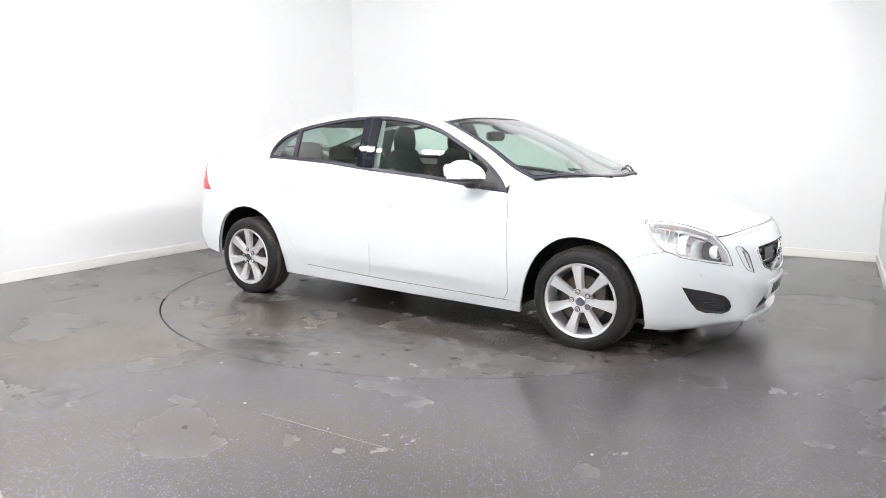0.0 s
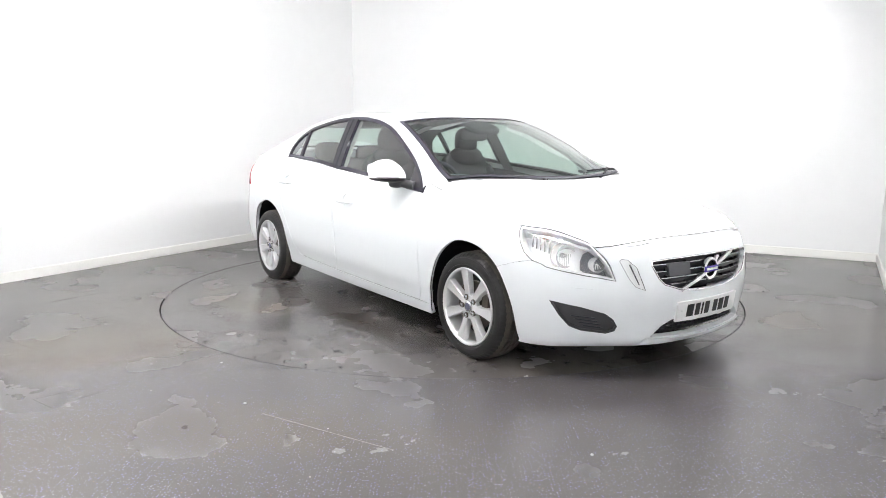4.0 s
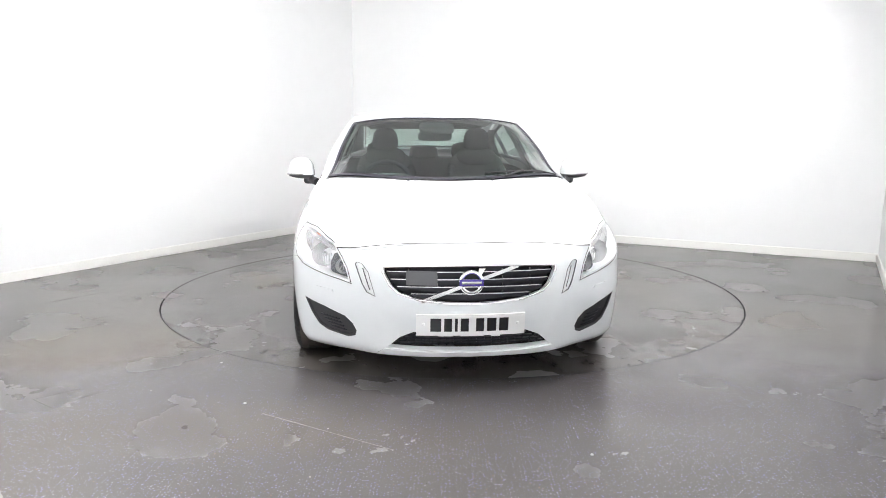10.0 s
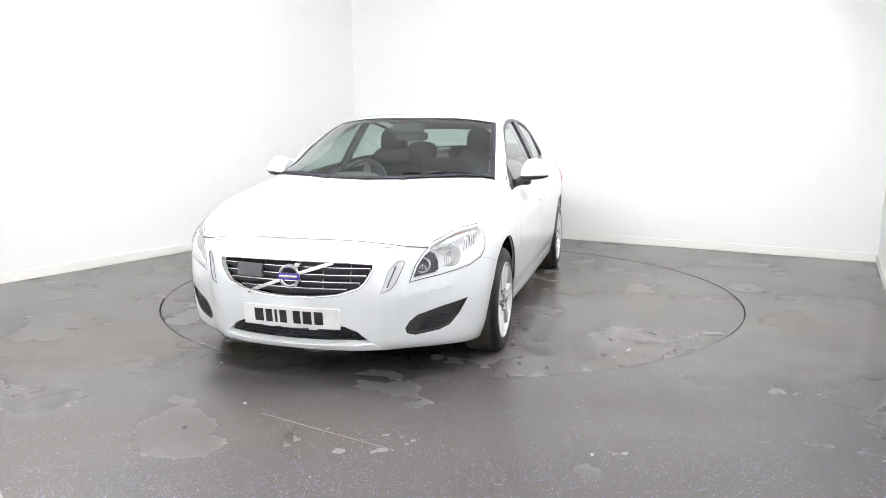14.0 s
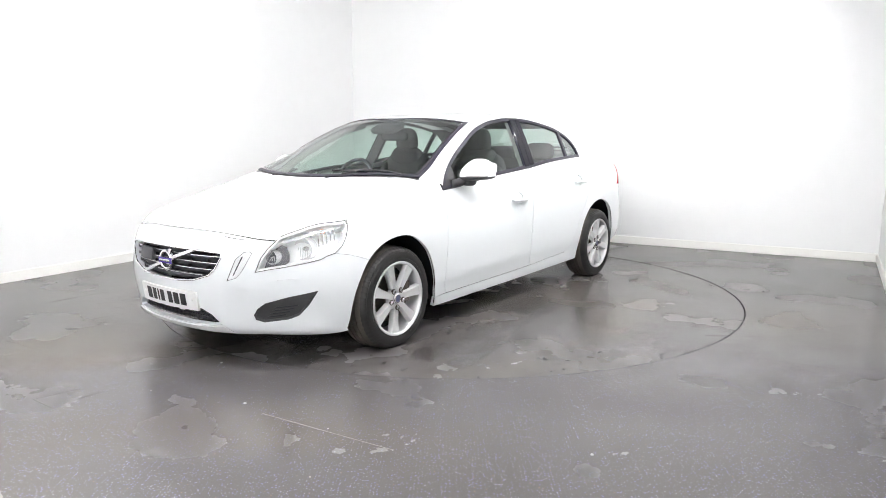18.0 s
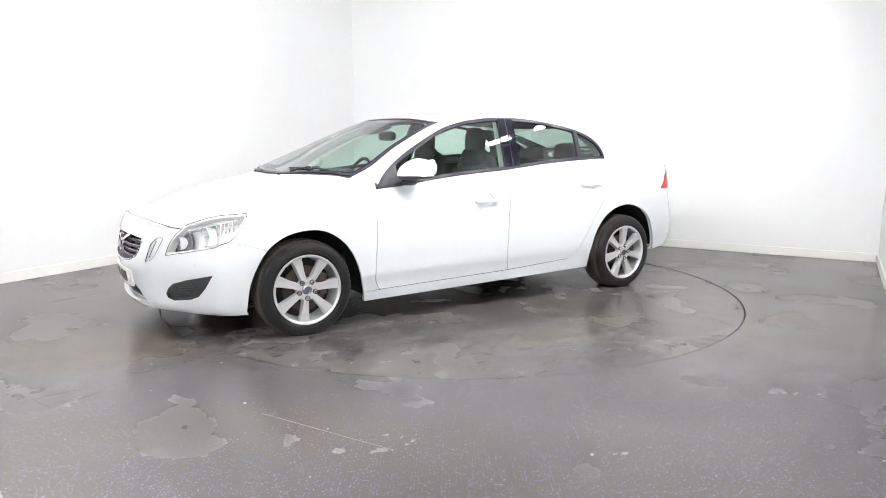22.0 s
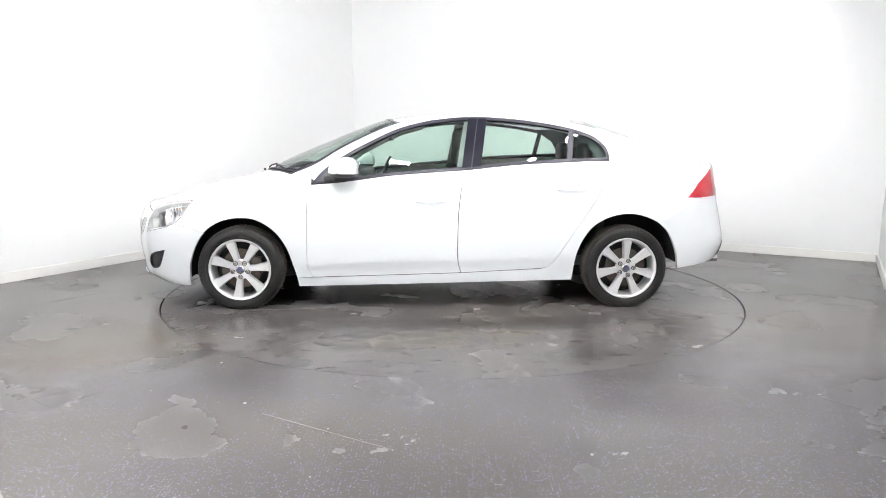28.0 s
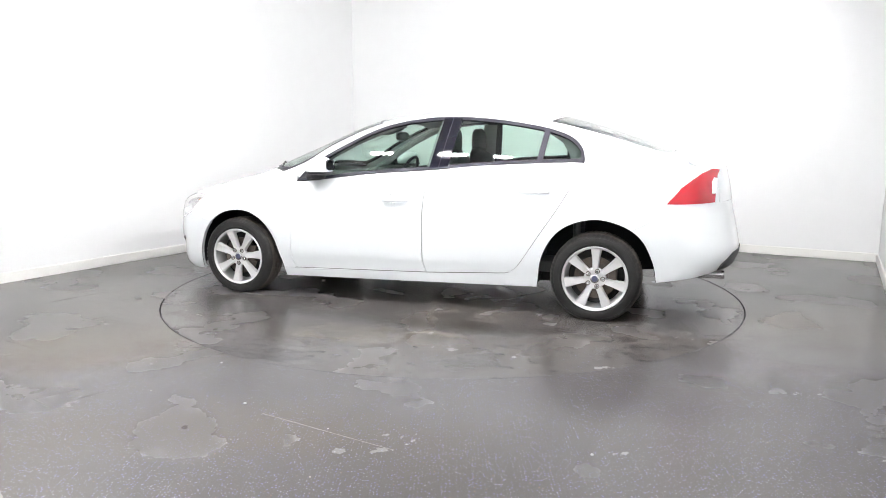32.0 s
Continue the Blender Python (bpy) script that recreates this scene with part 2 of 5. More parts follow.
def lathe(bm, profile, seg=64, m=Matrix(), closed=False):
    """Turns a profile of (radius, y) round the y axis."""
    rings = []
    for r, y in profile:
        rings.append([bm.verts.new(m @ Vector((r * math.cos(a), y, r * math.sin(a)))) for a in (2 * math.pi * i / seg for i in range(seg))])
    pairs = list(zip(rings, rings[1:])) + ([(rings[-1], rings[0])] if closed else [])
    for p, q in pairs:
        for i in range(seg):
            j = (i + 1) % seg
            bm.faces.new((p[i], p[j], q[j], q[i]))
    return bm


def tube(bm, pts, radius, seg=8):
    """A round bar along the given points."""
    pts = [Vector(p) for p in pts]
    rings = []
    for i, p in enumerate(pts):
        d = (pts[min(i + 1, len(pts) - 1)] - pts[max(i - 1, 0)]).normalized()
        u = d.orthogonal().normalized() if not rings else (u - d * u.dot(d)).normalized()
        w = d.cross(u)
        rings.append([bm.verts.new(p + radius * (math.cos(a) * u + math.sin(a) * w)) for a in (2 * math.pi * k / seg for k in range(seg))])
    for p, q in zip(rings, rings[1:]):
        for k in range(seg):
            bm.faces.new((p[k], p[(k + 1) % seg], q[(k + 1) % seg], q[k]))
    bm.faces.new(rings[0][::-1])
    bm.faces.new(rings[-1])
    return bm


def curve(*knots):
    """A smooth line through the knots (place, value), without overshoot."""
    ks = sorted(knots)
    xs, ys = np.array([k[0] for k in ks], float), np.array([k[1] for k in ks], float)
    h, d = np.diff(xs), np.diff(ys) / np.diff(xs)
    m = np.zeros(len(xs))
    m[0], m[-1] = d[0], d[-1]
    for i in range(1, len(xs) - 1):
        if d[i - 1] * d[i] > 0:
            w1, w2 = 2 * h[i] + h[i - 1], h[i] + 2 * h[i - 1]
            m[i] = (w1 + w2) / (w1 / d[i - 1] + w2 / d[i])

    def f(x):
        x = np.clip(np.asarray(x, float), xs[0], xs[-1])
        i = np.clip(np.searchsorted(xs, x) - 1, 0, len(xs) - 2)
        t = (x - xs[i]) / h[i]
        return ((1 + 2 * t) * (1 - t) ** 2 * ys[i] + t * (1 - t) ** 2 * h[i] * m[i] + t * t * (3 - 2 * t) * ys[i + 1] + t * t * (t - 1) * h[i] * m[i + 1])
    return f


def smooth_line(pts, n=6):
    """Rounds an open line of 2D points."""
    P = [np.array(p, float) for p in pts]
    P = [2 * P[0] - P[1]] + P + [2 * P[-1] - P[-2]]
    out = []
    for i in range(1, len(P) - 2):
        for k in range(n):
            t = k / n
            out.append(0.5 * (2 * P[i] + (P[i + 1] - P[i - 1]) * t + (2 * P[i - 1] - 5 * P[i] + 4 * P[i + 1] - P[i + 2]) * t * t
                              + (3 * P[i] - P[i - 1] - 3 * P[i + 1] + P[i + 2]) * t ** 3))
    out.append(P[-2])
    return [tuple(p) for p in out]


def split_edges(loop, step):
    out = []
    for a, b in zip(loop, loop[1:] + loop[:1]):
        a, b = np.array(a, float), np.array(b, float)
        n = max(1, int(math.ceil(np.linalg.norm(b - a) / step)))
        out += [tuple(a + (b - a) * k / n) for k in range(n)]
    return out


def inside(P, loop):
    x, y = P[:, 0], P[:, 1]
    hit = np.zeros(len(P), bool)
    L = np.array(loop)
    for (x1, y1), (x2, y2) in zip(L, np.roll(L, -1, 0)):
        if y1 != y2:
            c = ((y1 > y) != (y2 > y)) & (x < (x2 - x1) * (y - y1) / (y2 - y1) + x1)
            hit ^= c
    return hit


def near_edge(P, loop, d):
    L = np.array(loop)
    near = np.zeros(len(P), bool)
    for a, b in zip(L, np.roll(L, -1, 0)):
        v = b - a
        s = np.clip(((P - a) @ v) / max(v @ v, 1e-12), 0, 1)
        near |= ((P - a - s[:, None] * v) ** 2).sum(1) < d * d
    return near


def sheet(loop, holes, step, aspect=1.0):
    """Triangles that fill a 2D loop less its holes. aspect: how much wider steps are in the first direction."""
    sc = np.array([1 / aspect, 1.0])
    loops = [split_edges([tuple(np.array(p) * sc) for p in lp], step) for lp in [loop] + list(holes)]
    L0 = np.array(loops[0])
    gx = np.arange(L0[:, 0].min() + step * 0.5, L0[:, 0].max(), step)
    gy = np.arange(L0[:, 1].min() + step * 0.5, L0[:, 1].max(), step)
    G = np.array([(x + (0.5 * step if j % 2 else 0), y) for j, y in enumerate(gy) for x in gx]).reshape(-1, 2)
    if len(G):
        ok = inside(G, loops[0])
        for lp in loops[1:]:
            ok &= ~inside(G, lp)
        for lp in loops:
            ok &= ~near_edge(G, lp, 0.45 * step)
        G = G[ok]
    verts, edges = [], []
    for lp in loops:
        n = len(verts)
        verts += lp
        edges += [(n + i, n + (i + 1) % len(lp)) for i in range(len(lp))]
    verts += [tuple(g) for g in G]
    v, _, f, *_ = delaunay_2d_cdt([Vector(p) for p in verts], edges, [], 0, 1e-5)
    V = np.array([(p.x, p.y) for p in v])
    F = np.array([tuple(t) for t in f], int)
    C = V[F].mean(1)
    ok = inside(C, loops[0])
    for lp in loops[1:]:
        ok &= ~inside(C, lp)
    F = F[ok]
    a, b, c = V[F[:, 0]], V[F[:, 1]], V[F[:, 2]]
    flip = ((b - a)[:, 0] * (c - a)[:, 1] - (b - a)[:, 1] * (c - a)[:, 0]) < 0
    F[flip] = F[flip][:, ::-1]
    return V / sc, F


def surface(name, space, loop, holes, material, parent, label="", off=0.0, step=0.04, lip=0.012, mirror=False, aspect=1.0):
    """A panel of the car's skin: a 2D loop laid on one of the skin's charts, with its edges turned inwards by lip."""
    V, F = sheet(loop, holes, step, aspect)
    chart, turned = space
    P = chart(V)
    eu, ev = (0.75, 0.01) if aspect > 2 else (0.012, 0.012)
    du, dv = chart(V + np.array([eu, 0])) - chart(V - np.array([eu, 0])), chart(V + np.array([0, ev])) - chart(V - np.array([0, ev]))
    N = np.cross(du, dv)
    N /= np.maximum(np.linalg.norm(N, axis=1), 1e-12)[:, None]
    if turned:
        N, F = -N, F[:, ::-1]
    P = P + N * off
    if lip:
        count = {}
        for t in F:
            for a, b in ((t[0], t[1]), (t[1], t[2]), (t[2], t[0])):
                count[(a, b)] = 1
        rim = [(a, b) for a, b in count if (b, a) not in count]
        ids, extra = {}, []
        for a, b in rim:
            for k in (a, b):
                if k not in ids:
                    ids[k] = len(P) + len(extra)
                    extra += [P[k], P[k] - N[k] * lip]
        faces = [tuple(t) for t in F.tolist()] + [(ids[b], ids[a], ids[a] + 1, ids[b] + 1) for a, b in rim]
        P = np.concatenate([P, np.array(extra)])
        N = np.concatenate([N, np.zeros((len(extra), 3))])
    else:
        faces = [tuple(t) for t in F.tolist()]
    made = []
    for side in ((1, -1) if mirror else (1,)):
        Q = P * np.array([1, side, 1])
        ob = mesh_object(name, Q.tolist(), faces if side == 1 else [t[::-1] for t in faces], material, parent, label)
        ob.data.normals_split_custom_set_from_vertices((N * np.array([1, side, 1])).tolist())
        made.append(ob)
    return made if mirror else made[0]


def flat(loop, holes, step=10.0):
    """A flat 2D region as a bmesh at z = 0."""
    V, F = sheet(loop, holes, step)
    bm = bmesh.new()
    vs = [bm.verts.new((x, y, 0)) for x, y in V]
    for t in F:
        bm.faces.new([vs[i] for i in t])
    return bm


def solid(bm, depth):
    """Gives a flat sheet thickness downwards."""
    r = bmesh.ops.extrude_face_region(bm, geom=bm.faces[:])
    bmesh.ops.translate(bm, verts=[g for g in r["geom"] if isinstance(g, bmesh.types.BMVert)], vec=(0, 0, -depth))
    bmesh.ops.recalc_face_normals(bm, faces=bm.faces[:])
    return bm


# ---- the room ----


def circle(r, n=160):
    return [(r * math.cos(2 * math.pi * i / n), r * math.sin(2 * math.pi * i / n)) for i in range(n)]


def slab(name, a0, a1, c0, c1, z0, z1, material, label, kind="structure", bevel=0.0):
    """An upright or level slab in the room's axes."""
    bm = bmesh.new()
    rot = Matrix(((ALONG.x, ACROSS.x, 0), (ALONG.y, ACROSS.y, 0), (0, 0, 1))).to_4x4()
    mid = at((a0 + a1) / 2, (c0 + c1) / 2, (z0 + z1) / 2)
    box(bm, (a1 - a0, c1 - c0, z1 - z0), Matrix.Translation(mid) @ rot, bevel)
    bmesh.ops.recalc_face_normals(bm, faces=bm.faces[:])
    return tagged(part(name, bm, material, None, label, smooth=False), kind=kind)


def build_room():
    W = 0.15
    corners = [at(A_FRONT - W, C_LEFT - W), at(A_FRONT - W, C_RIGHT + W), at(A_BACK + W, C_RIGHT + W), at(A_BACK + W, C_LEFT - W)]
    bm = solid(flat([(v.x, v.y) for v in corners], [circle(PLATE_R + 0.0095)]), 0.05)
    tagged(part("floor", bm, FLOOR, None, "grey speckled vinyl floor with faint scuffs", smooth=False), kind="structure")
    bm = bmesh.new()
    box(bm, (4.8, 4.8, 0.04), Matrix.Translation((0, 0, -0.09)))
    tagged(part("pit_floor", bm, PIT, None, "dark pit below the turning plate", smooth=False), kind="structure")
    slab("wall_left", A_FRONT - W, A_BACK + W, C_LEFT - W, C_LEFT, 0, CEIL, WALL, "plain white painted studio wall")
    slab("wall_right", A_FRONT - W, A_BACK + W, C_RIGHT, C_RIGHT + W, 0, CEIL, WALL, "plain white painted studio wall")
    slab("wall_back", A_BACK, A_BACK + W, C_LEFT, C_RIGHT, 0, CEIL, WALL, "plain white painted wall behind the car")
    # unseen wall, added close behind the camera to bounce light on the car
    slab("wall_front_bounce", A_FRONT - W, A_FRONT, C_LEFT, C_RIGHT, 0, CEIL, WALL, "unseen white wall that closes the studio, set close to bounce light")
    slab("ceiling", A_FRONT - W, A_BACK + W, C_LEFT - W, C_RIGHT + W, CEIL, CEIL + 0.1, CEILING, "plain grey ceiling")
    for name, a0, a1, c0, c1 in (("baseboard_left", A_FRONT, A_BACK, C_LEFT, C_LEFT + 0.016), ("baseboard_right", A_FRONT, A_BACK, C_RIGHT - 0.016, C_RIGHT),
                                 ("baseboard_back", A_BACK - 0.016, A_BACK, C_LEFT + 0.016, C_RIGHT - 0.016)):
        slab(name, a0, a1, c0, c1, 0.0, 0.088, SKIRT, "white gloss painted skirting board along the floor", bevel=0.004)
    # two rows of lamps that face the turntable, each inside its rail, and two added fill rows that wash the front wall
    for a0, a1, c0, c1 in ((-2.72, -2.64, -2.5, 2.6), (-2.5, 2.5, 2.68, 2.76)):
        slab("ceiling_rail", a0, a1, c0, c1, CEIL - 0.10, CEIL - 0.02, ALU, "slim silver lighting rail below the ceiling", bevel=0.005)
    # the lamp at a = 1.5 is added to lighten the left wall
    places = [(-2.3, c, ACROSS, ALONG) for c in (-2.1, -1.17, -0.24, 0.69, 1.62)] + [(a, 2.4, ALONG, -ACROSS) for a in (-1.45, -0.5, 0.6, 1.5)]
    # unseen fill rows, added so the front wall bounces light onto the car
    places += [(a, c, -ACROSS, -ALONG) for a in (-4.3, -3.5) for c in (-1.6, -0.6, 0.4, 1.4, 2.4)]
    first = None
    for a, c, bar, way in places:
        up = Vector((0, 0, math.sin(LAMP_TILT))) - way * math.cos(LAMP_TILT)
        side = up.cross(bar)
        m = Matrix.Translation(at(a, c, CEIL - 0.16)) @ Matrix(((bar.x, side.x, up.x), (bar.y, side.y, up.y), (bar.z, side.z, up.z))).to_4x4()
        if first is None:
            first = new("ceiling_or_fill_light")
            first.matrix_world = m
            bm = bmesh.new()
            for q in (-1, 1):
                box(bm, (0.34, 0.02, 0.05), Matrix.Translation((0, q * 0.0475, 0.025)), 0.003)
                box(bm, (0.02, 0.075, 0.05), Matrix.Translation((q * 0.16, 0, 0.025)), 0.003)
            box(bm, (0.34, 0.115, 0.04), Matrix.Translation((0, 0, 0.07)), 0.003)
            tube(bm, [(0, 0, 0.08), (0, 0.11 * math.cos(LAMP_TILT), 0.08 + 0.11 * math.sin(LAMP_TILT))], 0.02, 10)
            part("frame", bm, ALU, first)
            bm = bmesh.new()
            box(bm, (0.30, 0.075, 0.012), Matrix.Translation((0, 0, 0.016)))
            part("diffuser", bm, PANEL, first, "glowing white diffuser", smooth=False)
            tagged(first, "slim rectangular white ceiling light; rows facing the front wall are added fill", "ceiling light", "ceiling lights")
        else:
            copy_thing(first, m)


build_room()

# ---- the turning plate ----


def build_plate():
    root = new("turntable")
    tagged(root, "round vinyl-covered turning plate let into the floor", "turntable")
    bm = solid(flat(circle(PLATE_R), [], 0.6), 0.05)
    part("plate_top", bm, PLATE, root, "worn speckled vinyl disc with tyre scuffs", smooth=False)
    bm = lathe(bmesh.new(), [(PLATE_R, -0.05), (PLATE_R + 0.0012, -0.004), (PLATE_R + 0.0008, 0.0002), (PLATE_R - 0.0012, 0.0002)], 160, Matrix.Rotation(math.pi / 2, 4, "X"))
    bmesh.ops.recalc_face_normals(bm, faces=bm.faces[:])
    part("edge_trim", bm, TRIM, root, "dark edge strip")
    return root


turntable = build_plate()

# ---- the car's skin, as charts ----
# x forwards from between the axles, y to its left, z up

BELT = curve((2.3, 0.70), (2.05, 0.70), (1.9, 0.755), (1.7, 0.80), (1.5, 0.845), (1.3, 0.88), (1.1, 0.895), (0.88, 0.894), (0.34, 0.951), (0.05, 0.976),
             (-0.35, 1.009), (-0.56, 1.031), (-0.92, 1.05), (-1.27, 1.062), (-1.6, 1.05), (-2.05, 1.02), (-2.3, 1.0))
WAIST = curve((2.3, 0.84), (1.9, 0.875), (1.4, 0.908), (0.9, 0.905), (0, 0.915), (-0.9, 0.915), (-1.4, 0.908), (-1.8, 0.88), (-2.3, 0.83))
BELT_Y = curve((2.3, 0.70), (1.9, 0.735), (1.7, 0.80), (1.5, 0.825), (1.1, 0.835), (0.87, 0.838), (0.0, 0.832), (-0.5, 0.82), (-0.92, 0.785), (-1.27, 0.745),
               (-1.6, 0.745), (-2.05, 0.74), (-2.3, 0.70))
BULGE = curve((0.0, 0.935), (0.06, 0.951), (0.14, 0.962), (0.180, 0.970), (0.230, 0.982), (0.27, 0.987), (0.34, 0.991), (0.55, 1.0), (0.7, 1.0), (1.0, 0.985))
PLAIN = curve((0.0, 0.935), (0.1, 0.961), (0.2, 0.976), (0.34, 0.989), (0.55, 1.0), (0.7, 1.0), (1.0, 0.985))
FOLD = curve((0.0, 0.0), (0.66, 0.0), (0.8, 0.10), (0.9, 0.38), (1.0, 1.0))
EDGE_Y = curve((2.3, 0.80), (2.15, 0.79), (2.05, 0.775), (1.9, 0.775), (1.7, 0.80), (1.5, 0.82), (1.3, 0.825), (1.1, 0.82), (0.88, 0.80), (0.66, 0.752), (0.46, 0.70), (0.26, 0.65),
               (0.06, 0.62), (-0.16, 0.602), (-0.35, 0.597), (-0.76, 0.60), (-0.98, 0.608), (-1.27, 0.632), (-1.5, 0.665), (-1.7, 0.70), (-1.9, 0.73), (-2.05, 0.74), (-2.3, 0.70))
EDGE_Z = curve((2.3, 0.40), (2.15, 0.50), (2.08, 0.590), (2.0, 0.685), (1.9, 0.742), (1.7, 0.79), (1.5, 0.846), (1.3, 0.888), (1.1, 0.912), (1.0, 0.928), (0.88, 0.965), (0.66, 1.115), (0.46, 1.225),
               (0.26, 1.315), (0.06, 1.365), (-0.16, 1.392), (-0.35, 1.397), (-0.57, 1.384), (-0.76, 1.362), (-0.98, 1.328), (-1.27, 1.255), (-1.5, 1.185), (-1.7, 1.12),
               (-1.9, 1.07), (-2.05, 1.028), (-2.3, 0.98))
MID_Z = curve((2.3, 0.70), (2.24, 0.726), (2.2, 0.735), (2.1, 0.760), (2.0, 0.793), (1.8, 0.854), (1.6, 0.904), (1.345, 0.963), (1.28, 0.988), (1.1, 1.078), (0.9, 1.165), (0.6, 1.284),
              (0.36, 1.366), (0.08, 1.402), (-0.2, 1.42), (-0.5, 1.425), (-0.8, 1.414), (-1.05, 1.388), (-1.3, 1.326), (-1.6, 1.226), (-1.84, 1.146), (-1.95, 1.125),
              (-2.1, 1.108), (-2.2, 1.09), (-2.3, 1.06))
NOSE = curve((0.15, 2.19), (0.19, 2.265), (0.23, 2.285), (0.3, 2.295), (0.45, 2.312), (0.6, 2.298), (0.68, 2.272), (0.73, 2.235), (0.8, 2.15))
TAIL = curve((0.25, -2.22), (0.3, -2.27), (0.35, -2.31), (0.46, -2.345), (0.6, -2.32), (0.75, -2.285), (0.9, -2.26), (1.0, -2.235), (1.06, -2.215), (1.1, -2.18))


DROP = curve((0, 0), (0.1, 0.003), (0.2, 0.012), (0.3, 0.028), (0.41, 0.054), (0.47, 0.085), (0.55, 0.150), (0.61, 0.192), (0.67, 0.236), (0.77, 0.326), (0.85, 0.43), (1.0, 0.75), (1.3, 1.4))
SHUT = curve((0.0, 2.227), (0.1, 2.2255), (0.2, 2.216), (0.27, 2.206), (0.35, 2.187), (0.43, 2.160), (0.50, 2.130), (0.55, 2.108), (0.59, 2.087), (0.634, 2.063))
CHANNEL_Y = curve((0.15, 0.49), (0.2, 0.46), (0.27, 0.435), (0.35, 0.49), (0.45, 0.56), (0.6, 0.60))
CHANNEL_DEPTH = curve((0.12, 0.002), (0.2, 0.004), (0.3, 0.0045), (0.4, 0.003), (0.47, 0.0), (1.3, 0.0))


def side_y(x, z):
    zb = BELT(x)
    t = np.clip((z - 0.16) / (zb - 0.16), 0, 1)
    k = np.clip((np.abs(x) - 0.95) / 0.4, 0, 1)
    low = WAIST(x) * (BULGE(t) * (1 - k) + PLAIN(t) * k) - (WAIST(x) * 0.985 - BELT_Y(x)) * FOLD(t)
    up = np.maximum(z - zb, 0)
    return low - 0.45 * up - 0.25 * up * up


def soft_max(a, b, k):
    h = np.clip(0.5 + 0.5 * (a - b) / k, 0, 1)
    return b + (a - b) * h + k * h * (1 - h)


def out_of(x, y, z):
    """Above nought outside the walls of the body."""
    y = np.abs(y)
    g = y - side_y(x, z)
    f = (x - (NOSE(z) - DROP(y))) * 0.8
    r = ((TAIL(z) + 0.35 * y ** 2 + 0.3 * y ** 8) - x) * 0.8
    # shallow channel in the front bumper beside the lower grille
    f = f + CHANNEL_DEPTH(z) * np.maximum(0, 1 - np.abs(y - CHANNEL_Y(z)) / 0.075)
    return soft_max(soft_max(g, f, 0.05), r, 0.05)


def meet(f, lo, hi):
    lo, hi = np.array(lo, float), np.array(hi, float)
    for _ in range(36):
        mid = (lo + hi) / 2
        out = f(mid) > 0
        hi, lo = np.where(out, mid, hi), np.where(out, lo, mid)
    return (lo + hi) / 2


class Table:
    """A function of two numbers, worked out once on a fine grid."""

    def __init__(self, f, u0, u1, du, v0, v1, dv):
        self.u0, self.v0, self.du, self.dv = u0, v0, du, dv
        self.nu, self.nv = int(round((u1 - u0) / du)) + 1, int(round((v1 - v0) / dv)) + 1
        u, v = np.meshgrid(u0 + du * np.arange(self.nu), v0 + dv * np.arange(self.nv), indexing="ij")
        self.g = f(u.ravel(), v.ravel()).reshape(self.nu, self.nv)

    def __call__(self, u, v):
        p = np.clip((np.asarray(u) - self.u0) / self.du, 0, self.nu - 1.001)
        q = np.clip((np.asarray(v) - self.v0) / self.dv, 0, self.nv - 1.001)
        i, j = p.astype(int), q.astype(int)
        p, q, g = p - i, q - j, self.g
        return (g[i, j] * (1 - p) + g[i + 1, j] * p) * (1 - q) + (g[i, j + 1] * (1 - p) + g[i + 1, j + 1] * p) * q


SIDE_T = Table(lambda x, z: meet(lambda y: out_of(x, y, z), np.zeros(len(x)), np.full(len(x), 1.2)), -2.2, 2.2, 0.01, 0.12, 1.44, 0.01)


def side_chart(V):
    x, z = V[:, 0], V[:, 1]
    return np.stack([x, SIDE_T(x, z), z], 1)


def deck_chart(V):
    x, y = V[:, 0], V[:, 1]
    k = np.minimum(np.abs(y) / EDGE_Y(x), 1.1)
    return np.stack([x, y, MID_Z(x) - (MID_Z(x) - EDGE_Z(x)) * k ** 3.4], 1)


FRONT0, REAR0 = 1.2, -1.3


def reach(x0, way):
    def f(deg, z):
        a = np.radians(deg)
        return meet(lambda q: out_of(x0 + way * q * np.cos(a), q * np.sin(a), z), np.full(len(a), 0.3), np.full(len(a), 1.4))
    return f


FRONT_T = Table(reach(FRONT0, 1), 0.0, 75.0, 0.5, 0.14, 0.82, 0.005)
REAR_T = Table(reach(REAR0, -1), 0.0, 80.0, 0.5, 0.20, 1.10, 0.01)


def front_chart(V):
    a, z = np.radians(V[:, 0]), V[:, 1]
    r = FRONT_T(np.abs(V[:, 0]), z)
    return np.stack([FRONT0 + r * np.cos(a), r * np.sin(a), z], 1)


def rear_chart(V):
    a, z = np.radians(V[:, 0]), V[:, 1]
    r = REAR_T(np.abs(V[:, 0]), z)
    return np.stack([REAR0 - r * np.cos(a), r * np.sin(a), z], 1)


SIDE, DECK, FRONT, REAR = (side_chart, True), (deck_chart, False), (front_chart, False), (rear_chart, True)


def fr(*pts):
    """The front chart's places (angle, height) at which the skin stands y to the left, at z."""
    y, z = np.array([p[0] for p in pts], float), np.array([p[1] for p in pts], float)
    a = meet(lambda q: FRONT_T(q, z) * np.sin(np.radians(q)) - np.abs(y), np.zeros(len(y)), np.full(len(y), 62.0))
    return [(float(p), float(q)) for p, q in zip(np.copysign(a, y), z)]


def front_angle(y, z):
    return fr((y, z))[0][0]


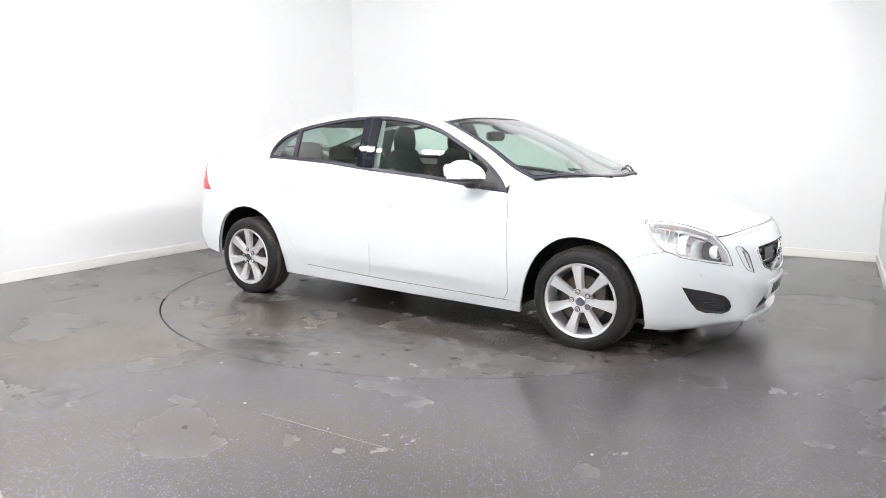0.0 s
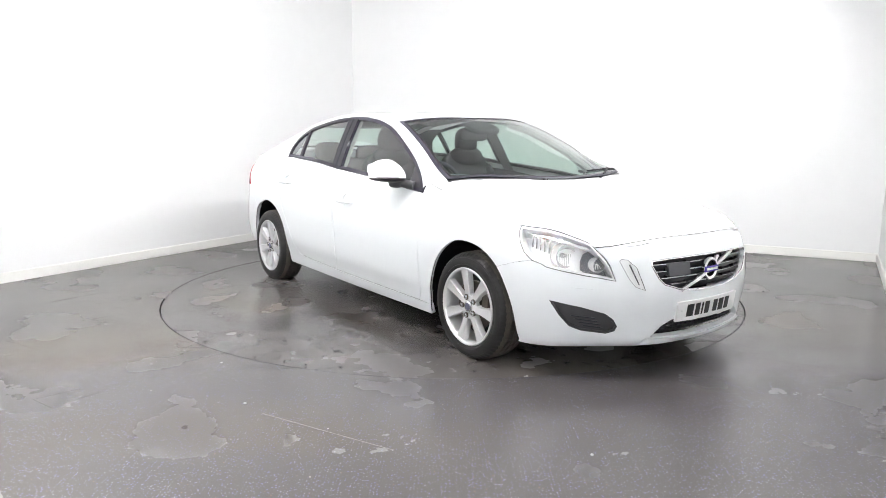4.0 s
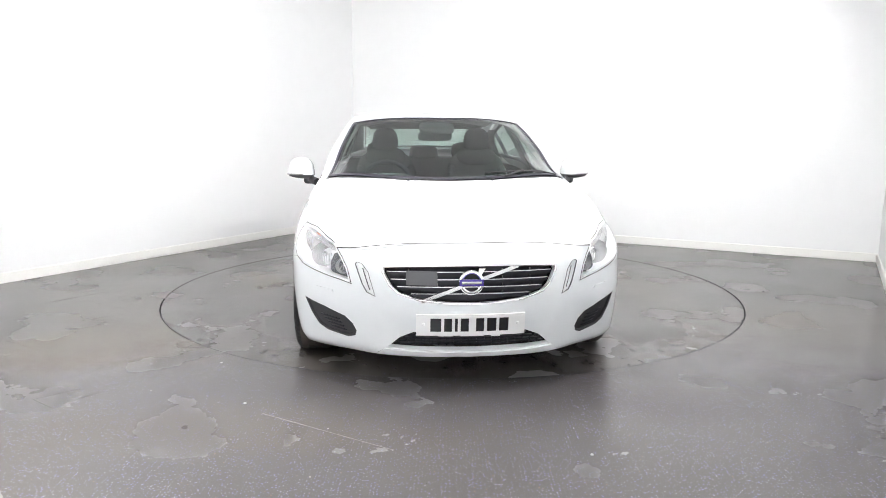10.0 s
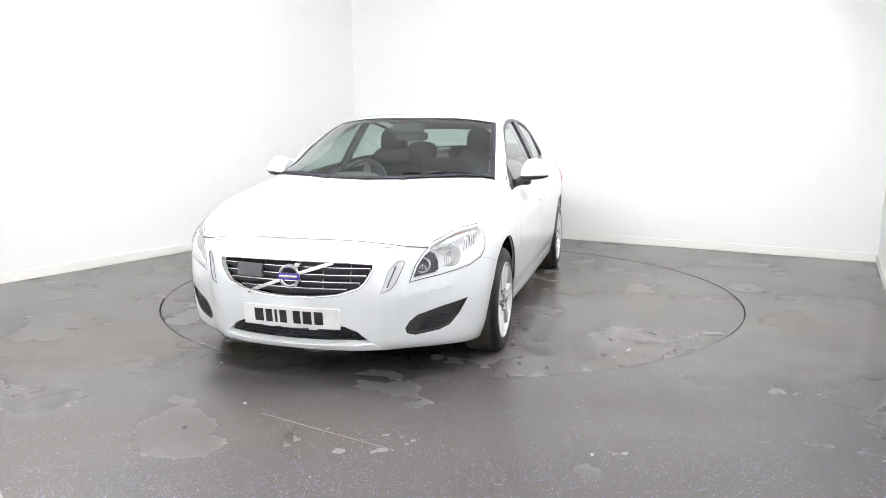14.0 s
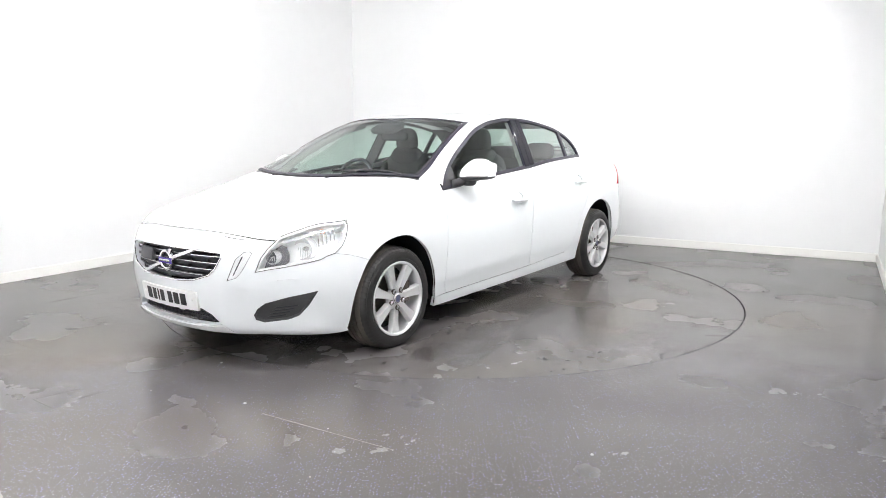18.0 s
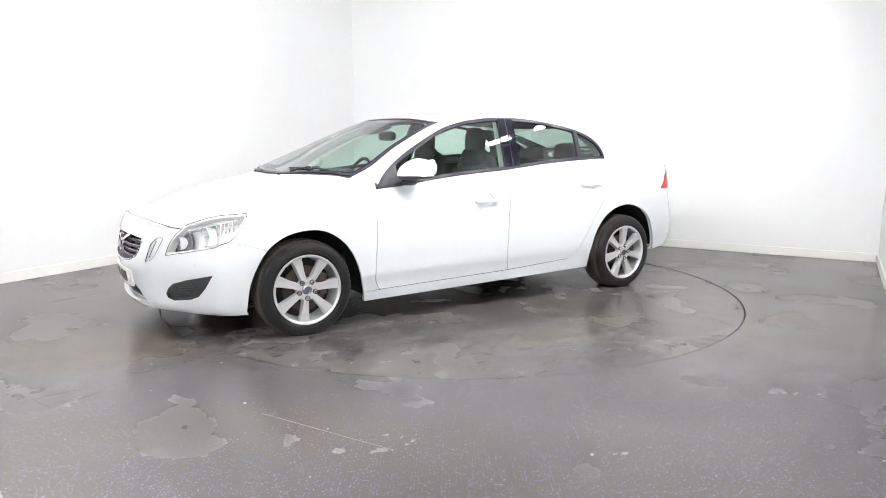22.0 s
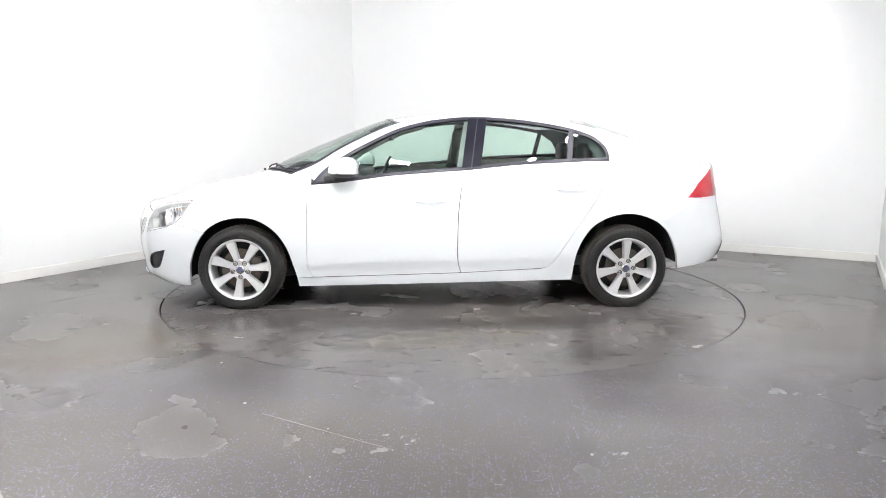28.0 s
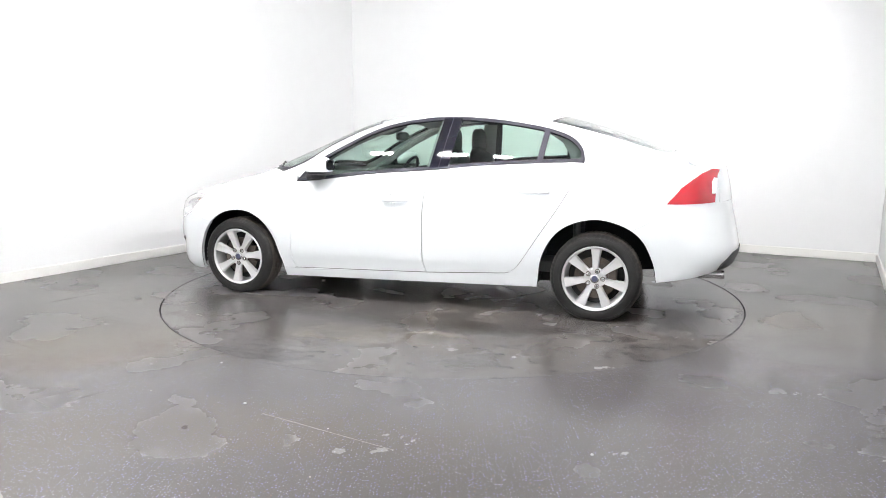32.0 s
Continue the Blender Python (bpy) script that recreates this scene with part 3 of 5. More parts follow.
def crest(a):
    """The height at which the bonnet's sheet meets the nose, at a degrees of the front chart."""
    lo, hi = 0.5, 0.82
    for _ in range(30):
        z = (lo + hi) / 2
        p = front_chart(np.array([[a, z]]))
        if deck_chart(p[:, :2])[0, 2] > z:
            lo = z
        else:
            hi = z
    return lo


def crest_xy(a):
    p = front_chart(np.array([[a, crest(a)]]))[0]
    return (float(p[0]), float(p[1]))


def rear_crest(a):
    """The height at which the boot's sheet meets the tail, at a degrees of the rear chart."""
    lo, hi = 0.8, 1.12
    for _ in range(30):
        z = (lo + hi) / 2
        p = rear_chart(np.array([[a, z]]))
        if deck_chart(p[:, :2])[0, 2] > z:
            lo = z
        else:
            hi = z
    return lo


def rear_crest_xy(a):
    p = rear_chart(np.array([[a, rear_crest(a)]]))[0]
    return (float(p[0]), float(p[1]))


def fq(x, z):
    """The front chart's place of a point of the flank."""
    return (math.degrees(math.atan2(float(SIDE_T(x, z)), x - FRONT0)), z)


def rq(x, z):
    """The rear chart's place of a point of the flank."""
    return (math.degrees(math.atan2(float(SIDE_T(x, z)), REAR0 - x)), z)


def flip_y(line):
    return [(-a, b) for a, b in line[::-1]]


ARCH_F = smooth_line([(1.755, 0.185), (1.735, 0.36), (1.655, 0.530), (1.540, 0.625), (1.395, 0.662), (1.255, 0.645), (1.130, 0.560), (1.050, 0.435), (1.000, 0.270), (0.980, 0.176)], 5)
ARCH_R = smooth_line([(-0.994, 0.215), (-1.022, 0.410), (-1.100, 0.563), (-1.205, 0.647), (-1.345, 0.688), (-1.47, 0.680), (-1.597, 0.632), (-1.690, 0.550), (-1.757, 0.410), (-1.782, 0.283)], 5)
ARCH_SEAM = (-1.61, float(curve(*[(x, z) for x, z in ARCH_R if x < -1.4])(-1.61)))
B_GAP = smooth_line([(-0.228, 0.9945), (-0.210, 0.945), (-0.187, 0.876), (-0.166, 0.70), (-0.161, 0.52), (-0.163, 0.354), (-0.186, 0.262)], 5)
DOOR_F = smooth_line([(0.876, 0.890), (0.903, 0.77), (0.905, 0.60), (0.912, 0.36), (0.905, 0.29), (0.872, 0.232)], 5)
DOOR_R = smooth_line([(-1.268, 1.058), (-1.234, 0.952), (-1.138, 0.776), (-1.0, 0.565), (-0.870, 0.365), (-0.815, 0.312), (-0.767, 0.292)], 5)
DLO = smooth_line([(0.876, 0.896), (0.800, 0.986), (0.658, 1.090), (0.460, 1.197), (0.263, 1.287), (0.060, 1.341), (-0.064, 1.358), (-0.159, 1.369), (-0.353, 1.373), (-0.569, 1.360),
                   (-0.763, 1.336), (-0.977, 1.298), (-1.108, 1.261), (-1.192, 1.221), (-1.250, 1.166), (-1.273, 1.112), (-1.271, 1.060)], 4)
BELT_LINE = [(x, float(BELT(x)) + 0.003) for x in (-1.2, -1.05, -0.92, -0.75, -0.56, -0.35, -0.15, 0.05, 0.2, 0.34, 0.5, 0.7)]


def shift(line, dx=0.0, dz=0.0):
    return [(x + dx, z + dz) for x, z in line]


def shrink(loop, d):
    """Moves a loop inwards by d."""
    P = np.array(loop)
    keep = np.linalg.norm(P - np.roll(P, 1, 0), axis=1) > 1e-4
    P = P[keep]
    a, b = P - np.roll(P, 1, 0), np.roll(P, -1, 0) - P
    a, b = a / np.linalg.norm(a, axis=1)[:, None], b / np.linalg.norm(b, axis=1)[:, None]
    n = np.stack([-(a + b)[:, 1], (a + b)[:, 0]], 1)
    n /= np.maximum(np.linalg.norm(n, axis=1), 1e-6)[:, None]
    area = (P[:, 0] * np.roll(P[:, 1], -1) - P[:, 1] * np.roll(P[:, 0], -1)).sum()
    s = d / np.maximum(np.abs((n * np.stack([-a[:, 1], a[:, 0]], 1)).sum(1)), 0.5)
    return [tuple(p) for p in P + n * s[:, None] * (1 if area > 0 else -1)]


def clip_x(loop, x0, x1):
    """The part of a loop between two upright lines."""
    for x, keep in ((x0, 1), (x1, -1)):
        out = []
        for p, q in zip(loop, loop[1:] + loop[:1]):
            dp, dq = (p[0] - x) * keep, (q[0] - x) * keep
            if dp >= 0:
                out.append(p)
            if (dp >= 0) != (dq >= 0):
                t = dp / (dp - dq)
                out.append((p[0] + (q[0] - p[0]) * t, p[1] + (q[1] - p[1]) * t))
        loop = out
    return loop


def lean(loop, k):
    return [(x + k * (z - 1.0), z) for x, z in loop]


car = new("car")
tagged(car, "white four-door saloon car with silver alloy wheels standing on the turntable", "car")


def dish(cx, cz):
    return [(cx + 0.060 * math.cos(a), cz + 0.010 + 0.040 * math.sin(a)) for a in (2 * math.pi * k / 20 for k in range(20))]


def surface_one(name, space, loop, material, parent, s, label="", off=0.0, step=0.04, lip=0.0):
    """A panel on one flank only: s is 1 on the left and -1 on the right."""
    both = surface(name, space, loop, [], material, parent, label, off, step, lip, mirror=True)
    keep, drop = (both[0], both[1]) if s == 1 else (both[1], both[0])
    bpy.data.objects.remove(drop)
    return [keep]


def pillow(bm, mid, semi, e=0.6, m=Matrix(), seg=20, rings=12):
    """A rounded block: e near 1 is an ellipsoid, near 0 a box."""
    def pw(v):
        return math.copysign(abs(v) ** e, v)
    rows = []
    for i in range(rings + 1):
        p = math.pi * (i / rings - 0.5)
        n = 1 if i in (0, rings) else seg
        rows.append([bm.verts.new(m @ Vector((mid[0] + semi[0] * pw(math.cos(p)) * pw(math.cos(q)), mid[1] + semi[1] * pw(math.cos(p)) * pw(math.sin(q)), mid[2] + semi[2] * pw(math.sin(p)))))
                     for q in (2 * math.pi * (k + 0.5) / seg for k in range(n))])
    for a, b in zip(rows, rows[1:]):
        for k in range(seg):
            j = (k + 1) % seg
            if len(a) == 1:
                bm.faces.new((a[0], b[j], b[k]))
            elif len(b) == 1:
                bm.faces.new((a[k], a[j], b[0]))
            else:
                bm.faces.new((a[k], a[j], b[j], b[k]))
    return bm


def skin_y(x, z):
    return float(side_chart(np.array([[x, z]]))[0, 1])


def door_handle(door, cx, cz, s):
    bm = bmesh.new()
    y = skin_y(cx, cz) + 0.020
    pillow(bm, (cx, s * y, cz), (0.108, 0.012, 0.0125), 0.75)
    for d in (0.088, -0.088):
        box(bm, (0.03, 0.034, 0.018), Matrix.Translation((cx + d, s * (y - 0.016), cz)), 0.005)
    bmesh.ops.recalc_face_normals(bm, faces=bm.faces[:])
    part("door_handle", bm, PAINT, door, "white grab handle")


def build_skin():
    # doors, wings and quarters
    front_door = DOOR_F[::-1] + [(x, z - 0.004) for x, z in reversed(BELT_LINE) if -0.15 < x < 0.86] + shift(B_GAP, 0.0027)
    fd = surface("front_door", SIDE, front_door, [dish(0.035, 0.783)], PAINT, car, mirror=True, step=0.022)
    rear_door = shift(B_GAP, -0.0027)[::-1] + [(x, z - 0.004) for x, z in reversed(BELT_LINE) if -1.25 < x < -0.25] + DOOR_R
    rd = surface("rear_door", SIDE, rear_door, [dish(-0.97, 0.868)], PAINT, car, mirror=True, step=0.022)
    for doors, cx, cz in ((fd, 0.035, 0.783), (rd, -0.97, 0.868)):
        for door, s in zip(doors, (1, -1)):
            for ob in surface_one("handle_dish", SIDE, dish(cx, cz), PAINT, door, s, off=-0.011, step=0.02):
                pass
            door_handle(door, cx, cz - 0.004, s)
    sill = [(0.980, 0.16), (0.984, 0.222), (0.872, 0.226), (-0.186, 0.256), (-0.767, 0.286), (-0.80, 0.296), (-0.826, 0.308), (-0.9938, 0.308), (-0.9938, 0.205)]
    surface("sill", SIDE, sill, [], PAINT, car, mirror=True, lip=0.03, step=0.018)
    # black strip put behind the gap below the doors to give it shade
    line = [(0.90, 0.222), (0.50, 0.234), (-0.186, 0.256), (-0.767, 0.286), (-0.86, 0.320)]
    surface("door_gap_backing", SIDE, [(x, z - 0.010) for x, z in line[::-1]] + [(x, z + 0.014) for x, z in line], [], RUBBER, car, "black strip behind the gap below the doors, for its shade", off=-0.007, mirror=True, lip=0, step=0.03)
    seam = [(1.634, 0.556), (1.664, 0.568), (1.704, 0.580), (1.76, 0.598), (1.80, 0.607), (1.846, 0.6155)]
    arch = [p for p in ARCH_F if p[0] < 1.628]
    lamp_rear = [(1.824, 0.634), (1.802, 0.652), (1.786, 0.673), (1.764, 0.70), (1.747, 0.725), (1.730, 0.750), (1.718, 0.772)]
    top = [(x, float(EDGE_Z(x)) - 0.002) for x in (1.708, 1.6, 1.45, 1.3, 1.15, 1.02, 0.95, 0.885)]
    wing = [(0.986, 0.226)] + arch[::-1] + seam + lamp_rear + top + shift(DOOR_F, 0.004) 
    surface("front_wing", SIDE, wing, [], PAINT, car, mirror=True, lip=0.02, step=0.022)
    arch = [p for p in ARCH_R if p[0] > -1.605]
    top = [(x, float(EDGE_Z(x)) - 0.002) for x in (-2.03, -1.9, -1.7, -1.5, -1.35, -1.27)]
    quarter = shift(DOOR_R, -0.004)[::-1] + [(-1.279, 1.06), (-1.281, 1.112)] + top[::-1] + [(-2.03, 1.015), (-1.99, 0.96), (-1.90, 0.85), (-1.87, 0.806), (-1.80, 0.73), (-1.75, 0.698), (-1.70, 0.668), (-1.66, 0.647), ARCH_SEAM] + arch[::-1] + [(-0.994, 0.306), (-0.823, 0.306)]
    surface("rear_wing", SIDE, quarter, [], PAINT, car, mirror=True, lip=0.02, step=0.022)
    rail = [(x, float(EDGE_Z(x))) for x in np.linspace(0.90, -1.27, 40)]
    surface("roof_rail", SIDE, rail + [(-1.279, 1.12)] + shift(DLO, 0.0, 0.003)[::-1][2:-1], [], PAINT, car, mirror=True, lip=0.0)
    # windows
    loop = DLO + BELT_LINE
    inner = shrink(loop, 0.020)
    glass = {}
    b0, b1 = -0.190, -0.325
    for nm, x0, x1, owner in (("front", b0, 1.0, fd), ("rear", -0.945, b1, rd), ("quarter", -1.4, -0.985, rd)):
        pane = lean(clip_x(lean(inner, 0.16), x0, x1), -0.16)
        glass[nm] = pane
    surface("window_trim", SIDE, loop, list(glass.values()), TRIM, car, "satin black window surround", off=0.001, mirror=True, lip=0.02, step=0.03)
    surface("window_glass", SIDE, glass["front"], [], GLASS, car, "green-tinted front door glass", off=-0.008, mirror=True, lip=0)
    surface("window_glass", SIDE, glass["rear"], [], GLASS, car, "green-tinted rear door glass", off=-0.008, mirror=True, lip=0)
    surface("quarter_glass", SIDE, glass["quarter"], [], GLASS, car, "small fixed quarter glass", off=-0.008, mirror=True, lip=0)
    for x0, x1 in ((b1, -0.262), (-0.254, b0)):
        surface("pillar_cover", SIDE, lean(clip_x(lean(shrink(loop, 0.012), 0.16), x0, x1), -0.16), [], PIANO, car, "gloss black pillar cover", off=0.004, mirror=True, lip=0.006)
    tri = lean(clip_x(lean(inner, 0.0), 0.70, 0.95), 0.0)
    surface("mirror_sail", SIDE, tri, [], PLASTIC, car, "black mirror foot panel", off=0.001, mirror=True, lip=0.01, step=0.03)
    # bonnet, roof, boot
    shut = [(float(SHUT(y)), y) for y in np.linspace(0.0, 0.634, 20)]
    half = shut + [(x - 0.0015, y * 0.999) for x, y in (crest_xy(a) for a in (38, 40, 43, 46, 49, 52, 55, 57))]
    half = half + [(1.66, 0.785), (1.5, 0.7975), (1.3, 0.8025), (1.08, 0.7975), (1.045, 0.755), (1.10, 0.714), (1.18, 0.646), (1.25, 0.52), (1.315, 0.27), (1.335, 0.0)]
    nose = [(x + 0.002, y) for x, y in shut] + [crest_xy(a) for a in (37.3, 36.6, 34, 31, 28, 24, 20, 16, 12, 8, 4, 0)]
    surface("nose_panel", DECK, nose + [(x, -y) for x, y in nose[::-1][1:-1]], [], PAINT, car, lip=0.0, step=0.03)
    # dark strip laid on the nose in place of the shaded bonnet gap
    back = [(x, y) for x, y in shut] + [(x + 0.007, y) for x, y in shut[::-1]]
    surface("bonnet_gap_line", DECK, back + [(x, -y) for x, y in back[::-1]][1:-1], [], RUBBER, car, "thin dark line along the bonnet edge that stands for its shaded gap", off=0.0006, lip=0, step=0.02)
    surface("bonnet", DECK, half + [(x, -y) for x, y in half[::-1][1:-1]], [], PAINT, car, lip=0.02)
    for s in (1, -1):
        strip = [(1.722, 0.758), (1.70, 0.765), (1.5, 0.785), (1.3, 0.79), (1.08, 0.785), (1.042, 0.757), (1.03, 0.757), (1.03, float(EDGE_Y(1.03)))] + [(x, float(EDGE_Y(x)) * 1.008) for x in (1.1, 1.3, 1.5, 1.7, 1.722)]
        surface("wing_top", DECK, [(x, s * y) for x, y in strip], [], PAINT, car, off=-0.0006, lip=0.0)
    wl, wt = [(1.0, 0.745), (1.09, 0.69), (1.185, 0.57), (1.26, 0.40), (1.298, 0.2), (1.308, 0.0)], [(0.365, 0.0), (0.353, 0.2), (0.325, 0.40), (0.29, 0.53), (0.258, 0.601)]
    lo, hi = smooth_line(wl, 4), smooth_line(wt, 4)
    scr = lo + [(x, -y) for x, y in lo[::-1][1:]] + [(x, -y) for x, y in hi[::-1]] + hi[1:]
    pane = shrink(scr, 0.030)
    surface("windscreen_frit", DECK, scr, [pane], FRIT, car, "black glass border", off=-0.001, lip=0.01)
    surface("screen_moulding", DECK, shrink(scr, -0.004), [shrink(scr, 0.017)], TRIM, car, "dark rubber moulding round the windscreen", off=0.0015, lip=0.004, step=0.03)
    surface("windscreen", DECK, pane, [], GLASS, car, "green-tinted laminated windscreen", off=-0.002, lip=0)
    cowl = [(1.005, 0.748), (1.035, 0.750)] + [(1.10, 0.708), (1.18, 0.640), (1.25, 0.514), (1.315, 0.27), (1.335, 0.0)]
    c2 = cowl + [(x, -y) for x, y in cowl[::-1][1:]]
    low = smooth_line(wl, 4)
    surface("cowl_panel", DECK, c2 + [(x, -y) for x, y in low] + [(x, y) for x, y in low[::-1][1:]], [], PLASTIC, car, "black cowl below the windscreen", off=-0.008, lip=0.02)
    rs_t, rs_b = [(-1.02, 0.545), (-1.055, 0.40), (-1.075, 0.2), (-1.08, 0.0)], [(-1.86, 0.0), (-1.858, 0.3), (-1.842, 0.50), (-1.80, 0.57)]
    hi, lo = smooth_line(rs_t, 4), smooth_line(rs_b, 4)
    rs = hi + [(x, -y) for x, y in hi[::-1][1:]] + [(x, -y) for x, y in lo[::-1]] + lo[1:]
    pane2 = shrink(rs, 0.010)
    surface("rear_screen_frit", DECK, rs, [pane2], FRIT, car, "black glass border", off=-0.001, lip=0.01)
    surface("rear_screen", DECK, pane2, [], GLASS, car, "green-tinted rear screen", off=-0.002, lip=0)
    edge = [(x, float(EDGE_Y(x))) for x in np.linspace(0.26, -1.0, 24)]
    r0 = smooth_line(wt, 4)
    full = [(x + 0.0, y) for x, y in r0] + [(0.262, 0.607)] + edge + smooth_line([(-1.015, 0.55)] + rs_t[1:], 4)
    full = [(x - 0.003 if x > 0 else x + 0.003, y) for x, y in full]
    surface("roof", DECK, full + [(x, -y) for x, y in full[::-1][1:-1]], [], PAINT, car, lip=0.01, step=0.06)
    for s in (1, -1):
        ap = [(1.03, 0.765), (1.0, 0.750), (0.63, 0.680), (0.258, 0.606)] + [(x, float(EDGE_Y(x))) for x in np.linspace(0.26, 1.03, 16)]
        surface("windscreen_pillar", DECK, [(x, s * y) for x, y in ap], [], PAINT, car, lip=0.0, step=0.03)
        cp = [(-1.0, 0.556), (-1.80, 0.576), (-1.842, 0.507), (-1.862, 0.40), (-1.90, 0.40), (-1.93, 0.65)] + [(x, float(EDGE_Y(x))) for x in np.linspace(-1.95, -1.0, 16)]
        surface("rear_pillar", DECK, [(x, s * y) for x, y in cp], [], PAINT, car, lip=0.0)
    boot = [(-1.866, 0.0), (-1.866, 0.395), (-1.905, 0.40), (-1.935, 0.655)] + [rear_crest_xy(a) for a in (46, 43, 40, 36, 32, 28, 22, 16, 10, 5, 0)]
    surface("boot_lid", DECK, boot + [(x, -y) for x, y in boot[::-1][1:-1]], [], PAINT, car, lip=0.03)
    # tail
    side = [rq(x, z) for x, z in ARCH_R if x < -1.615][::-1] + [rq(x, z - 0.0012) for x, z in (ARCH_SEAM, (-1.66, 0.647), (-1.70, 0.668), (-1.75, 0.698), (-1.80, 0.73), (-1.83, 0.80))] + [(50, 0.8022), (37, 0.8018), (20, 0.801)]
    bump = [(0, 0.372), (20, 0.366), (38, 0.348), (52, 0.312)] + side
    bump = bump + [(0, 0.801)] + [(-a, z) for a, z in bump[::-1][:-1]]
    surface("rear_bumper", REAR, bump, [], PAINT, car, lip=0.03, aspect=50, step=0.05)
    low = curve((0, 0.372), (20, 0.366), (38, 0.348), (52, 0.312), (float(rq(-1.782, 0.283)[0]), 0.2835))
    angles = np.linspace(-float(rq(-1.782, 0.283)[0]), float(rq(-1.782, 0.283)[0]), 49)
    rim = rear_chart(np.array([(a, float(low(abs(a))) + 0.001) for a in angles]))
    centre = np.array([REAR0, 0.0, 0.0])
    bm = bmesh.new()
    rows = []
    for p in rim:
        inward = centre - p
        inward[2] = 0.0
        inward /= np.linalg.norm(inward)
        rows.append([bm.verts.new(tuple(p + inward * d + np.array([0, 0, z]))) for d, z in ((0.0005, 0.0), (0.02, -0.004), (0.045, -0.007), (0.07, -0.008))])
    for p, q in zip(rows, rows[1:]):
        for k in range(3):
            bm.faces.new((p[k], p[k + 1], q[k + 1], q[k]))
    bmesh.ops.recalc_face_normals(bm, faces=bm.faces[:])
    part("bumper_return", bm, PAINT, car, "white lower edge turned under the rear bumper")
    face = [(33.5, 0.803)] + [(a, rear_crest(a) - 0.003) for a in (33.5, 28, 22, 16, 10, 5, 0, -5, -10, -16, -22, -28, -33.5)] + [(-33.5, 0.803)]
    surface("boot_face", REAR, face, [], PAINT, car, lip=0.02, aspect=50, step=0.05)
    for s in (1, -1):
        lampo = [(59.2, 0.8035), (38, 0.807), (37.0, 0.86), (35.5, 0.93), (33, 0.985), (29.5, 1.015), (33, 1.022), (37.25, 1.025), (41, 1.013), (44.75, 0.999), (49.8, 0.955), (54, 0.9075)]
        lp = [(s * a, z) for a, z in lampo]
        tl = surface("tail_lamp", REAR, lp, [], RED, car, "red wraparound tail lamp", off=0.004, lip=0.006, aspect=50, step=0.02)
        clear = [(s * a, z) for a, z in ((39.8, 0.866), (37.1, 0.864), (35.4, 0.93), (34.2, 0.962), (37.0, 0.968), (39.2, 0.94))]
        surface("reversing_lens", REAR, clear, [], LAMPWHITE, tl, "pale reversing lamp lens", off=0.007, lip=0.004, aspect=50, step=0.02)
        corner = [(36.5, 0.80), (53, 0.80), (51, 0.9), (47.5, 1.0)] + [(a, rear_crest(a) - 0.002) for a in (46, 43, 40, 37, 33)] + [(33, 0.80)]
        surface("rear_corner", REAR, [(s * a, z) for a, z in corner], [], PAINT, car, off=-0.002, lip=0, aspect=50, step=0.03)
        surface("lamp_backing", REAR, lp, [], PIT, car, "dark lamp housing", off=-0.012, lip=0, aspect=50, step=0.05)
    # nose
    gri_t = [(-0.412, 0.620), (-0.30, 0.626), (-0.15, 0.629), (0.0, 0.630), (0.15, 0.629), (0.30, 0.626), (0.412, 0.620)]
    gri_b = [(0.415, 0.600), (0.380, 0.535), (0.345, 0.502), (0.244, 0.470), (0.12, 0.456), (0.0, 0.453)]
    grille = fr(*gri_t) + fr(*gri_b) + fr(*[(-y, z) for y, z in gri_b[::-1][1:]])
    intake = [(0.393, 0.232), (0.335, 0.285), (0.27, 0.312), (0.0, 0.315)]
    intake = fr(*intake) + fr(*[(-y, z) for y, z in intake[::-1][1:]]) + fr((-0.30, 0.224), (-0.15, 0.219), (0, 0.217), (0.15, 0.219), (0.30, 0.224))
    fog = [(0.812, 0.423), (0.70, 0.392), (0.600, 0.358), (0.562, 0.326), (0.543, 0.290), (0.550, 0.264), (0.585, 0.251), (0.69, 0.268), (0.735, 0.29), (0.775, 0.345)]
    drl = [(0.545, 0.622), (0.535, 0.632), (0.512, 0.628), (0.482, 0.592), (0.448, 0.478), (0.490, 0.494), (0.512, 0.53)]
    fog_l, drl_l = fr(*fog), fr(*drl)
    lamp_low = [(30.9, 0.5245), (33, 0.5325), (35, 0.540), (38.5, 0.550), (42, 0.5625), (44.75, 0.572), (48.75, 0.588), (50.4, 0.604)]
    lamp = lamp_low + [fq(1.848, 0.6175), fq(1.827, 0.634), fq(1.805, 0.652), fq(1.789, 0.673), fq(1.767, 0.70), fq(1.750, 0.725), fq(1.733, 0.750), (57.0, crest(57.0) - 0.003)]
    lamp = lamp + [(a, crest(a) - 0.0015) for a in (55.5, 54, 51, 48.5, 45, 42, 39, 37)] + [(36.3, 0.683), (34.3, 0.6475), (32.5, 0.602), (31.8, 0.570)]
    LOW = curve((0, 0.186), (12, 0.187), (22, 0.183), (35, 0.178), (50, 0.172), (58, 0.168))
    top = [(a, crest(a) - 0.0015) for a in (0, 4, 8, 12, 16, 20, 24, 28, 31, 34, 36.6)]
    b_half = top + [(36.1, 0.683), (34.1, 0.6475), (32.3, 0.602), (31.6, 0.570), (30.65, 0.5215)] + [(a, z - 0.003) for a, z in lamp_low[1:]]
    b_half = b_half + [fq(x, z - 0.0014) for x, z in ((1.846, 0.6155), (1.80, 0.607), (1.76, 0.598), (1.704, 0.580), (1.664, 0.568), (1.634, 0.556))] + [fq(x, z) for x, z in ARCH_F if x > 1.640][::-1]
